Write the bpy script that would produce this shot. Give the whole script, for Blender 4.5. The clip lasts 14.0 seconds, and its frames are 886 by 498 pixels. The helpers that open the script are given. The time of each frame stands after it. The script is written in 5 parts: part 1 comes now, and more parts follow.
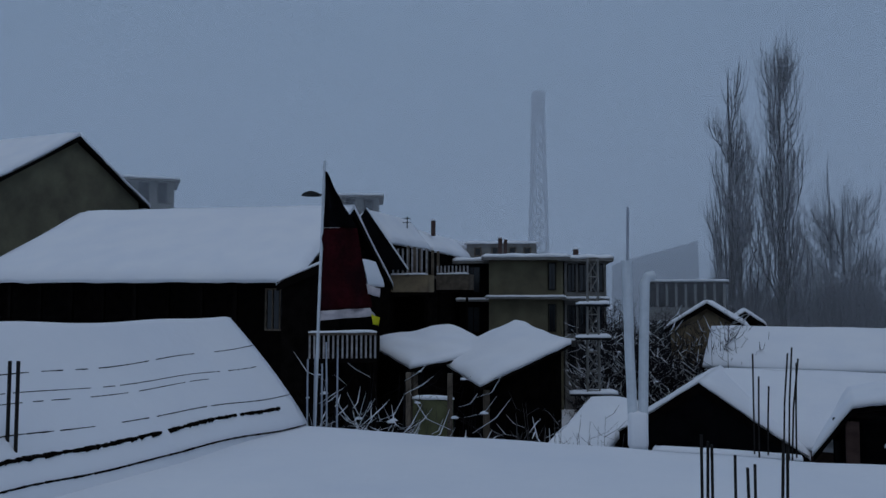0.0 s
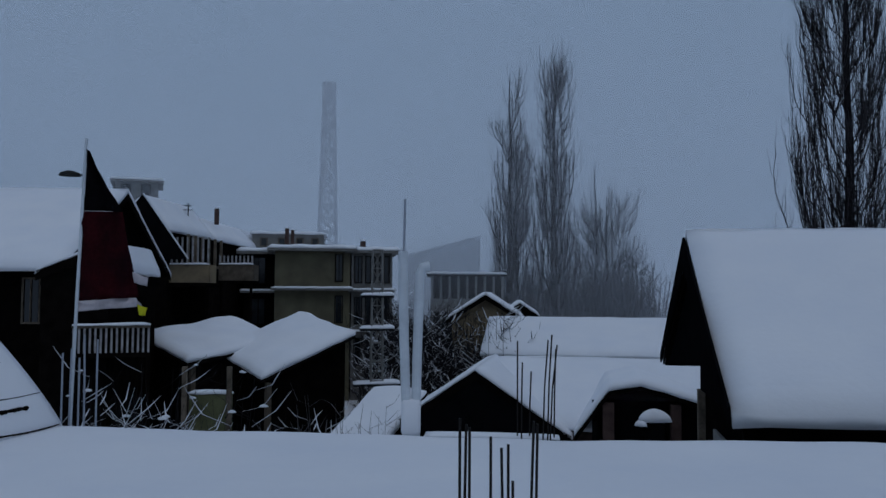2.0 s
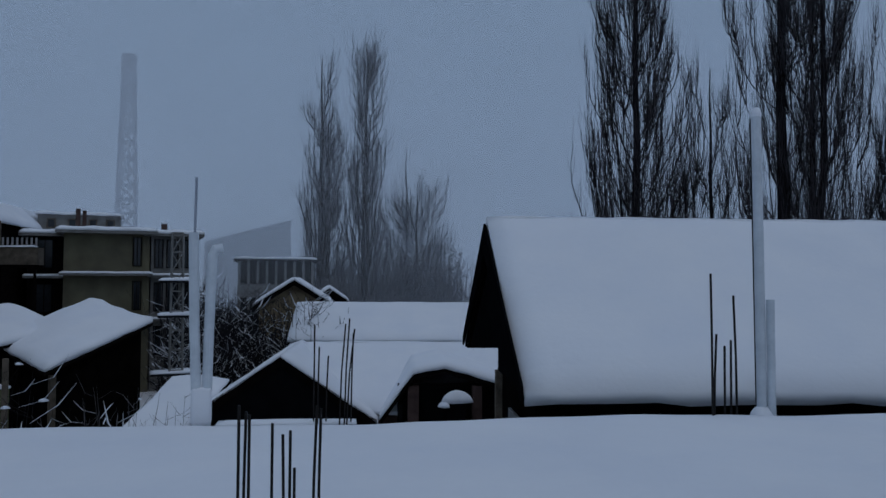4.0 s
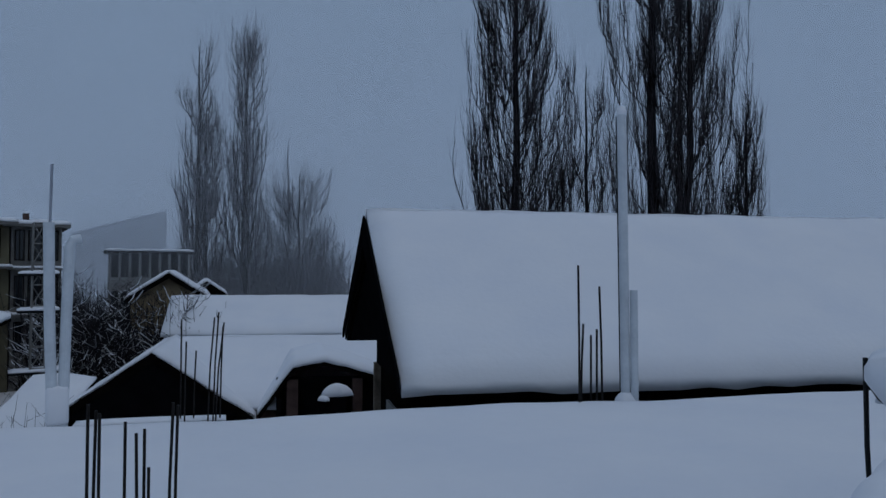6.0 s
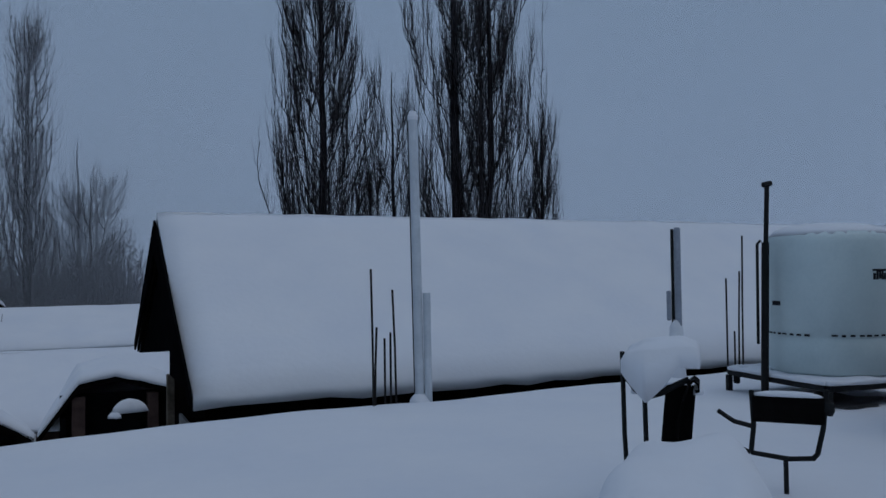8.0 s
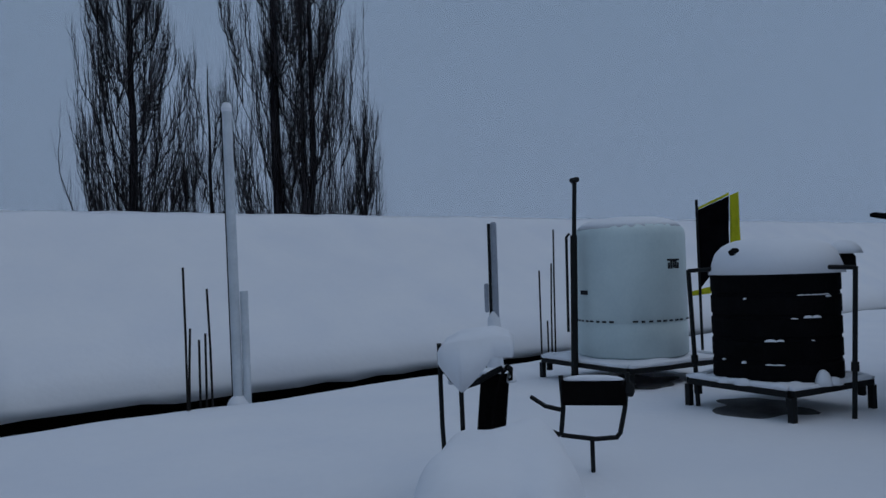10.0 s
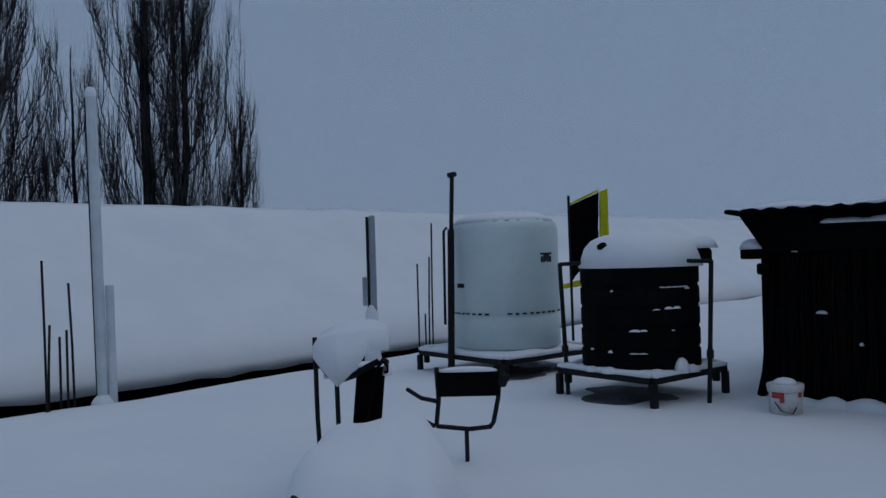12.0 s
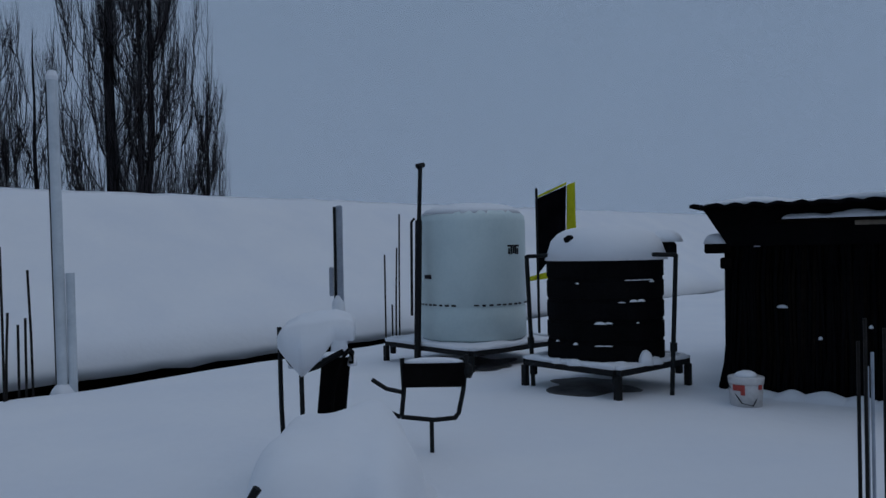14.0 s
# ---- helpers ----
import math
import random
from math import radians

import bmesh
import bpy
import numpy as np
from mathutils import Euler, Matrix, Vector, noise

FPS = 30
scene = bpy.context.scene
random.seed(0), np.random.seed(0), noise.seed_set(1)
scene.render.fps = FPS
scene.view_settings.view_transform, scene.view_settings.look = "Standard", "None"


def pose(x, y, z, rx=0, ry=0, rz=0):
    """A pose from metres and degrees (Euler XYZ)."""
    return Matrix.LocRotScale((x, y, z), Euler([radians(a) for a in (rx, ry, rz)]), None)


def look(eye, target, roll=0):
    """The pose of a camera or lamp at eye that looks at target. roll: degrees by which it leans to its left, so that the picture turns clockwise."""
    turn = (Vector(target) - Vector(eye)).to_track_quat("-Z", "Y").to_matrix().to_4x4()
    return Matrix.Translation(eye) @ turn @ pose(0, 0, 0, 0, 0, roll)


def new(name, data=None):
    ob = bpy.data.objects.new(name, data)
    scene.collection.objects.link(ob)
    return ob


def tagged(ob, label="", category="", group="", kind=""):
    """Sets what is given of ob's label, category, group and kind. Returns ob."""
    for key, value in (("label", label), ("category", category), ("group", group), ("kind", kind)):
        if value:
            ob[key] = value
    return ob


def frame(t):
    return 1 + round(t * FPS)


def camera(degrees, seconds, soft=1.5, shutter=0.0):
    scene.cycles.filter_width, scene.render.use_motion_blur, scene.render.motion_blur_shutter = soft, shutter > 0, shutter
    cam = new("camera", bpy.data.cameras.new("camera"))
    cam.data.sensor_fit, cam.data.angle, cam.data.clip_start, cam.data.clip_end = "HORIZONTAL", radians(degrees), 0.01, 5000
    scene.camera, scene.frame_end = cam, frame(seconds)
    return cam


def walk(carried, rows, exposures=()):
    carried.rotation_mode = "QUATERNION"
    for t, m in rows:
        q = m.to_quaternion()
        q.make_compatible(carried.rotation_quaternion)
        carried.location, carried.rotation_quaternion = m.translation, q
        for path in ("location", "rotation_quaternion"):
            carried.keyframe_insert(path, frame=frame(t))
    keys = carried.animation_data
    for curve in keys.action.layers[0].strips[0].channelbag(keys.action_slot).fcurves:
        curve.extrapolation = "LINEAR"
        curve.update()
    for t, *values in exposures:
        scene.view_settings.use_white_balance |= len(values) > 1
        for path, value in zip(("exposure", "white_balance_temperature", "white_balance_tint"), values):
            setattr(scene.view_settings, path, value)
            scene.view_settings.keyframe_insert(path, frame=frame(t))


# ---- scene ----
EXPOSURES = [(0.0, 0.0, 6380, 10), (7.0, 0.0, 6450, 10), (14.0, 0.0, 6600, 10)]
cam = camera(57.2, 14.0, 1.5)
# seconds, eye, heading to the left, pitch, lean
PATH = [
    (0.0, 1.182, 0.454, 1.472, 7.24, 3.40, 0.11),
    (0.5, 1.209, 0.468, 1.466, 3.66, 3.29, 0.17),
    (1.0, 1.236, 0.475, 1.461, 0.66, 3.21, 0.18),
    (1.5, 1.264, 0.483, 1.457, -2.76, 3.11, 0.27),
    (2.0, 1.298, 0.500, 1.451, -7.57, 2.88, 0.33),
    (2.5, 1.340, 0.537, 1.443, -12.40, 2.56, 0.30),
    (3.0, 1.389, 0.591, 1.432, -16.49, 2.36, 0.32),
    (5.3, 1.517, 0.535, 1.426, -24.80, 1.41, 0.49),
    (5.5, 1.526, 0.536, 1.425, -25.89, 1.38, 0.51),
    (6.0, 1.559, 0.536, 1.426, -28.91, 1.46, 0.27),
    (6.5, 1.607, 0.529, 1.431, -33.28, 1.61, -0.23),
    (7.0, 1.665, 0.516, 1.434, -36.46, 1.72, -0.61),
    (7.5, 1.723, 0.499, 1.433, -39.31, 1.69, -0.80),
    (8.0, 1.770, 0.483, 1.430, -42.16, 1.68, -0.75),
    (8.5, 1.803, 0.478, 1.427, -45.69, 1.66, -1.09),
    (11.0, 1.849, 0.491, 1.410, -59.06, 0.81, -1.87),
    (11.5, 1.845, 0.473, 1.413, -61.20, 0.66, -1.83),
    (12.0, 1.843, 0.461, 1.415, -62.91, 0.45, -1.71),
    (12.5, 1.845, 0.456, 1.414, -63.86, 0.27, -1.63),
    (13.0, 1.851, 0.457, 1.412, -64.37, 0.09, -1.45),
    (13.5, 1.855, 0.459, 1.410, -64.74, -0.07, -1.26),
    (14.0, 1.858, 0.460, 1.410, -65.14, -0.20, -1.05),
]


def eye_pose(x, y, z, yaw, pitch, lean):
    return pose(x, y, z, 90 + pitch, 0, yaw) @ pose(0, 0, 0, 0, 0, lean)


walk(cam, [(t, eye_pose(*r)) for t, *r in PATH], EXPOSURES)

# ---- light: an overcast, blue-grey snowing sky ----
world = bpy.data.worlds.new("overcast_sky")
scene.world = world
world.use_nodes = True
wn, wl = world.node_tree.nodes, world.node_tree.links
wn.clear()
w_out, w_bg = wn.new("ShaderNodeOutputWorld"), wn.new("ShaderNodeBackground")
w_sky = wn.new("ShaderNodeTexSky")
w_sky.sky_type, w_sky.sun_disc = "NISHITA", False
w_sky.sun_elevation, w_sky.sun_rotation = radians(48), radians(200)
w_sky.air_density, w_sky.dust_density = 1.0, 4.0
w_co, w_sep, w_ramp = wn.new("ShaderNodeTexCoord"), wn.new("ShaderNodeSeparateXYZ"), wn.new("ShaderNodeValToRGB")
w_scale, w_mix, w_noise = wn.new("ShaderNodeVectorMath"), wn.new("ShaderNodeMixRGB"), wn.new("ShaderNodeTexNoise")
w_cloud = wn.new("ShaderNodeMixRGB")
w_scale.operation = "SCALE"
w_scale.inputs["Scale"].default_value = 0.05
ramp = w_ramp.color_ramp
ramp.elements[0].position, ramp.elements[0].color = 0.0, (0.186, 0.258, 0.372, 1)
ramp.elements[1].position, ramp.elements[1].color = 1.0, (0.225, 0.312, 0.458, 1)
low = ramp.elements.new(0.13)
low.color = (0.166, 0.238, 0.345, 1)
mid = ramp.elements.new(0.32)
mid.color = (0.143, 0.221, 0.318, 1)
w_noise.inputs["Scale"].default_value, w_noise.inputs["Detail"].default_value = 1.6, 3.0
w_cloud.blend_type, w_cloud.inputs["Fac"].default_value = "OVERLAY", 0.10
wl.new(w_co.outputs["Generated"], w_sep.inputs[0])
wl.new(w_co.outputs["Generated"], w_noise.inputs["Vector"])
wl.new(w_sep.outputs["Z"], w_ramp.inputs["Fac"])
wl.new(w_ramp.outputs["Color"], w_cloud.inputs["Color1"])
wl.new(w_noise.outputs["Fac"], w_cloud.inputs["Color2"])
wl.new(w_sky.outputs["Color"], w_scale.inputs[0])
w_mix.inputs["Fac"].default_value = 0.12
wl.new(w_cloud.outputs["Color"], w_mix.inputs["Color1"])
wl.new(w_scale.outputs["Vector"], w_mix.inputs["Color2"])
wl.new(w_mix.outputs["Color"], w_bg.inputs["Color"])
wl.new(w_bg.outputs["Background"], w_out.inputs["Surface"])
w_bg.inputs["Strength"].default_value = 1.0

sun_data = bpy.data.lights.new("sun", "SUN")
sun_data.energy, sun_data.angle, sun_data.color = 0.22, radians(40), (1.0, 0.97, 0.93)
sun = new("sun", sun_data)
sun.matrix_world = look((0, 0, 30), (-6, 10, 0))


# ---- materials ----
def mat(name, color, rough=0.8, metal=0.0, var=0.25, scale=4.0, bump=0.2, bump_scale=30.0, second=None, random_piece=0.0, spec=0.3, stretch=None):
    """A procedural surface: base colour broken up at two scales, with fine relief."""
    m = bpy.data.materials.new(name)
    m.use_nodes = True
    n, l = m.node_tree.nodes, m.node_tree.links
    b = n["Principled BSDF"]
    b.inputs["Roughness"].default_value, b.inputs["Metallic"].default_value = rough, metal
    b.inputs["Specular IOR Level"].default_value = spec
    co, mp = n.new("ShaderNodeTexCoord"), n.new("ShaderNodeMapping")
    l.new(co.outputs["Object"], mp.inputs["Vector"])
    if stretch:
        mp.inputs["Scale"].default_value = stretch
    big, fine = n.new("ShaderNodeTexNoise"), n.new("ShaderNodeTexNoise")
    big.inputs["Scale"].default_value, big.inputs["Detail"].default_value = scale, 4.0
    fine.inputs["Scale"].default_value, fine.inputs["Detail"].default_value = bump_scale, 5.0
    l.new(mp.outputs["Vector"], big.inputs["Vector"])
    l.new(mp.outputs["Vector"], fine.inputs["Vector"])
    mixed = n.new("ShaderNodeMixRGB")
    second = second or [max(0.0, c * (1 - var)) for c in color]
    mixed.inputs["Color1"].default_value, mixed.inputs["Color2"].default_value = (*color, 1), (*second, 1)
    ramp_ = n.new("ShaderNodeValToRGB")
    ramp_.color_ramp.elements[0].position, ramp_.color_ramp.elements[1].position = 0.35, 0.68
    l.new(big.outputs["Fac"], ramp_.inputs["Fac"])
    l.new(ramp_.outputs["Color"], mixed.inputs["Fac"])
    grain = n.new("ShaderNodeMixRGB")
    grain.blend_type, grain.inputs["Fac"].default_value = "OVERLAY", min(0.5, var)
    l.new(mixed.outputs["Color"], grain.inputs["Color1"])
    l.new(fine.outputs["Fac"], grain.inputs["Color2"])
    last = grain
    if random_piece:
        info, hsv, rng = n.new("ShaderNodeObjectInfo"), n.new("ShaderNodeHueSaturation"), n.new("ShaderNodeMapRange")
        rng.inputs["To Min"].default_value, rng.inputs["To Max"].default_value = 1 - random_piece, 1 + random_piece
        l.new(info.outputs["Random"], rng.inputs["Value"])
        l.new(rng.outputs["Result"], hsv.inputs["Value"])
        l.new(grain.outputs["Color"], hsv.inputs["Color"])
        last = hsv
    l.new(last.outputs["Color"], b.inputs["Base Color"])
    if bump:
        bp = n.new("ShaderNodeBump")
        bp.inputs["Strength"].default_value, bp.inputs["Distance"].default_value = bump, 0.02
        l.new(fine.outputs["Fac"], bp.inputs["Height"])
        l.new(bp.outputs["Normal"], b.inputs["Normal"])
    return m


SNOW = mat("snow", (0.80, 0.81, 0.84), 0.95, var=0.05, scale=0.7, bump=0.25, bump_scale=9.0, second=(0.75, 0.77, 0.82), spec=0.1)
SNOW_OLD = mat("packed_snow", (0.74, 0.76, 0.80), 0.95, var=0.08, scale=2.5, bump=0.4, bump_scale=22.0, second=(0.62, 0.65, 0.70), spec=0.1)
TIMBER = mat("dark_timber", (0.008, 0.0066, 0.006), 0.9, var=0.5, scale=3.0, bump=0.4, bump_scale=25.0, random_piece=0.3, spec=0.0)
TIMBER_PALE = mat("weathered_timber", (0.16, 0.13, 0.10), 0.9, var=0.45, scale=3.0, bump=0.4, random_piece=0.2, spec=0.1)
# near-black; on the porch's inner walls it stands for the shade in there
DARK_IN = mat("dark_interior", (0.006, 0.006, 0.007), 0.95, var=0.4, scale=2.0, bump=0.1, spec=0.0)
OLIVE = mat("olive_plaster", (0.16, 0.145, 0.095), 0.95, var=0.35, scale=0.7, bump=0.3, second=(0.10, 0.09, 0.065), spec=0.1)
OCHRE = mat("ochre_plaster", (0.27, 0.21, 0.13), 0.95, var=0.3, scale=1.2, bump=0.3, second=(0.17, 0.13, 0.09), spec=0.1)
CONCRETE = mat("concrete", (0.22, 0.215, 0.205), 0.95, var=0.3, scale=1.5, bump=0.4, spec=0.15)
BRICK = mat("red_brown_brick", (0.095, 0.062, 0.055), 0.95, var=0.4, scale=3.0, bump=0.4, spec=0.1)
STEEL = mat("rusty_dark_rebar", (0.018, 0.015, 0.014), 0.75, 0.3, var=0.5, scale=9.0, bump=0.4, bump_scale=60.0)
STEEL_PAINT = mat("dark_painted_steel", (0.008, 0.009, 0.010), 0.75, 0.1, var=0.4, scale=6.0, bump=0.2)
PIPE = mat("white_plastic_pipe", (0.62, 0.66, 0.70), 0.5, var=0.15, scale=3.0, bump=0.1, second=(0.50, 0.54, 0.58))
GREY_PIPE = mat("grey_plastic_pipe", (0.34, 0.37, 0.43), 0.6, var=0.25, scale=3.0, bump=0.15)
TANK_WHITE = mat("white_tank_plastic", (0.62, 0.72, 0.72), 0.45, var=0.1, scale=1.6, bump=0.06, second=(0.52, 0.62, 0.63), spec=0.4)
TANK_BLACK = mat("black_tank_plastic", (0.006, 0.006, 0.007), 0.8, var=0.4, scale=3.0, bump=0.1, spec=0.03)
RUBBER = mat("black_rubber", (0.007, 0.006, 0.006), 0.8, var=0.4, bump=0.3, spec=0.03)
INK = mat("black_lettering", (0.012, 0.012, 0.016), 0.8, var=0.2, bump=0.0)
RED_CLOTH = mat("dark_red_cloth", (0.032, 0.004, 0.006), 0.95, var=0.5, scale=3.0, bump=0.3, second=(0.010, 0.003, 0.005), spec=0.05)
BLACK_CLOTH = mat("black_cloth", (0.006, 0.0055, 0.007), 0.95, var=0.4, bump=0.2, spec=0.0)
WHITE_CLOTH = mat("off_white_cloth", (0.55, 0.50, 0.52), 0.95, var=0.25, bump=0.2, spec=0.05)
YELLOW_CLOTH = mat("yellow_cloth", (0.62, 0.60, 0.03), 0.9, var=0.2, bump=0.1, spec=0.05)
RED_PLASTIC = mat("faded_red_plastic", (0.42, 0.06, 0.05), 0.6, var=0.3, bump=0.1)
WHITE_PLASTIC = mat("dirty_white_plastic", (0.62, 0.60, 0.60), 0.6, var=0.25, bump=0.1)
BARK = mat("grey_brown_bark", (0.030, 0.028, 0.031), 0.95, var=0.4, scale=2.0, bump=0.3, spec=0.0)
# paler twig tone; on the far trees it puts haze into the colour
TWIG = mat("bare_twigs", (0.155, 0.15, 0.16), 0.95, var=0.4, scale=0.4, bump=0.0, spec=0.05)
SHADED_CONCRETE = mat("shaded_bare_concrete", (0.025, 0.026, 0.03), 0.6, var=0.5, scale=4.0, bump=0.3, second=(0.10, 0.10, 0.11), spec=0.2)
DARK_TWIG = mat("near_dark_twigs", (0.058, 0.054, 0.060), 0.95, var=0.4, scale=0.6, bump=0.0, spec=0.0)
RAIL_PAINT = mat("faded_white_paint", (0.42, 0.41, 0.42), 0.85, var=0.35, scale=5.0, bump=0.2, second=(0.22, 0.20, 0.20), spec=0.1)
LIME_WALL = mat("lime_green_plaster", (0.13, 0.135, 0.07), 0.95, var=0.4, scale=2.0, bump=0.3, spec=0.1)
FAR_GREY = mat("distant_grey_steel", (0.11, 0.12, 0.13), 0.9, var=0.3, scale=0.2, bump=0.0, spec=0.05)
GLASS_DARK = mat("dark_window_glass", (0.015, 0.018, 0.022), 0.12, var=0.2, bump=0.0, spec=0.5)


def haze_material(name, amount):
    """Distance haze imitated on an added sheet: a little white, the rest clear."""
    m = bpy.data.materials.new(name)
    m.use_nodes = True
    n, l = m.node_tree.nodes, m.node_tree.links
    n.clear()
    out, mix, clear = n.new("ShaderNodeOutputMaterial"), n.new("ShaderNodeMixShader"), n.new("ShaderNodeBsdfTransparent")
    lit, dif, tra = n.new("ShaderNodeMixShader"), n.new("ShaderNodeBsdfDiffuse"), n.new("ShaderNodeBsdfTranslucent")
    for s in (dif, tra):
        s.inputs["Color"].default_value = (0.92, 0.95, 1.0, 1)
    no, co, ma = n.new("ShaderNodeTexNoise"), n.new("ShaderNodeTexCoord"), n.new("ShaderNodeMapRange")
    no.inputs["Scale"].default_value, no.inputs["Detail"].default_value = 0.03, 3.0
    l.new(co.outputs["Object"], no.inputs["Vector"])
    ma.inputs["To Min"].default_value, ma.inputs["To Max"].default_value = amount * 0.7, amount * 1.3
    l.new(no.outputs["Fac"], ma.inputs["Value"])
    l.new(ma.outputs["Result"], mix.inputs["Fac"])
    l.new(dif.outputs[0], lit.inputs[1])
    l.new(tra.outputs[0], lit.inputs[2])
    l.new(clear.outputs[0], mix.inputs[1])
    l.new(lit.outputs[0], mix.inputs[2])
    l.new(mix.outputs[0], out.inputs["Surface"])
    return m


# ---- building blocks ----
def mesh_of(bm, name, material, smooth=False):
    me = bpy.data.meshes.new(name)
    bmesh.ops.recalc_face_normals(bm, faces=bm.faces)
    bm.to_mesh(me)
    bm.free()
    me.materials.append(material)
    if smooth:
        for p in me.polygons:
            p.use_smooth = True
    return me


def part(name, bm, material, parent=None, label="", smooth=False):
    """Links a bmesh as one mesh object, under a thing or a part."""
    ob = new(name, mesh_of(bm, name, material, smooth))
    ob.parent = parent
    if label:
        ob["label"] = label
    return ob


def raw(name, verts, faces, material, parent=None, smooth=False):
    me = bpy.data.meshes.new(name)
    me.from_pydata([tuple(v) for v in verts], [], faces)
    me.materials.append(material)
    if smooth:
        for p in me.polygons:
            p.use_smooth = True
    ob = new(name, me)
    ob.parent = parent
    return ob


def thing(name, label, category, at=(0, 0, 0), heading=0.0, group="", kind=""):
    """An empty at a thing's base; heading: degrees clockwise from +y that its own y axis takes."""
    ob = new(name)
    ob.matrix_world = pose(*at, 0, 0, -heading)
    return tagged(ob, label, category, group, kind)


def box(bm, lo, hi, bevel=0.0, m=None):
    r = bmesh.ops.create_cube(bm, size=1.0)
    vs = r["verts"]
    for v in vs:
        v.co = Vector([lo[i] + (v.co[i] + 0.5) * (hi[i] - lo[i]) for i in range(3)])
        if m:
            v.co = m @ v.co
    if bevel:
        es = list({e for v in vs for e in v.link_edges})
        bmesh.ops.bevel(bm, geom=es, offset=bevel, segments=2, affect="EDGES", profile=0.5)
    return bm


def rod(bm, a, b, r, r2=None, sides=8, caps=True):
    """A round bar from a to b."""
    a, b = Vector(a), Vector(b)
    r2 = r if r2 is None else r2
    d = (b - a).normalized()
    side = d.cross(Vector((0, 0, 1)) if abs(d.z) < 0.9 else Vector((1, 0, 0))).normalized()
    up = side.cross(d)
    rings = []
    for c, rad in ((a, r), (b, r2)):
        rings.append([bm.verts.new(c + rad * (math.cos(k * math.tau / sides) * side + math.sin(k * math.tau / sides) * up)) for k in range(sides)])
    for k in range(sides):
        bm.faces.new((rings[0][k], rings[0][(k + 1) % sides], rings[1][(k + 1) % sides], rings[1][k]))
    if caps:
        bm.faces.new(rings[0][::-1])
        bm.faces.new(rings[1])
    return bm


def tube(bm, pts, r, sides=8):
    """A bent round bar through pts, one closed skin."""
    pts = [Vector(p) for p in pts]
    rings, side = [], None
    for i, p in enumerate(pts):
        d = (pts[min(i + 1, len(pts) - 1)] - pts[max(i - 1, 0)]).normalized()
        if side is None:
            side = d.cross(Vector((0, 0, 1)) if abs(d.z) < 0.9 else Vector((1, 0, 0))).normalized()
        side = (side - d * side.dot(d)).normalized()
        up = side.cross(d)
        rings.append([bm.verts.new(p + r * (math.cos(k * math.tau / sides) * side + math.sin(k * math.tau / sides) * up)) for k in range(sides)])
    for a, b in zip(rings, rings[1:]):
        for k in range(sides):
            bm.faces.new((a[k], a[(k + 1) % sides], b[(k + 1) % sides], b[k]))
    bm.faces.new(rings[0][::-1])
    bm.faces.new(rings[-1])
    return bm


def B():
    return bmesh.new()


def spun(bm, profile, sides=48):
    """A body of revolution from (radius, height) pairs."""
    rings = [[bm.verts.new((r * math.cos(k * math.tau / sides), r * math.sin(k * math.tau / sides), z)) for k in range(sides)] for r, z in profile]
    for a, b in zip(rings, rings[1:]):
        for k in range(sides):
            bm.faces.new((a[k], a[(k + 1) % sides], b[(k + 1) % sides], b[k]))
    bm.faces.new(rings[0][::-1])
    bm.faces.new(rings[-1])
    return bm


def snow_heap(bm, rx, ry, h, seed=0, n=28, lumpy=0.18, power=2.4, soft=False):
    """A soft heap of snow on a level base, with an uneven outline."""
    rings, grid = 22 if soft else 9, []
    for i in range(rings + 1):
        f = i / rings
        row = []
        for k in range(n):
            a = k * math.tau / n
            w = 1 + lumpy * noise.noise(Vector((math.cos(a) * 1.3 + seed * 7.1, math.sin(a) * 1.3, 0.5)))
            z = h * (1 - f**power) ** 0.6 if f < 1 else 0.0
            if soft:
                z = h * (math.exp(-4 * f**2) - math.exp(-4))
            z += 0.06 * h * noise.noise(Vector((f * math.cos(a) * 3 + seed, f * math.sin(a) * 3, 2.0))) * (1 - f)
            row.append(bm.verts.new((rx * f * w * math.cos(a), ry * f * w * math.sin(a), z)) if i else None)
        grid.append(row)
    top = bm.verts.new((0, 0, h))
    for k in range(n):
        bm.faces.new((top, grid[1][k], grid[1][(k + 1) % n]))
        for i in range(1, rings):
            bm.faces.new((grid[i][k], grid[i + 1][k], grid[i + 1][(k + 1) % n], grid[i][(k + 1) % n]))
    bm.faces.new(grid[rings])
    return bm


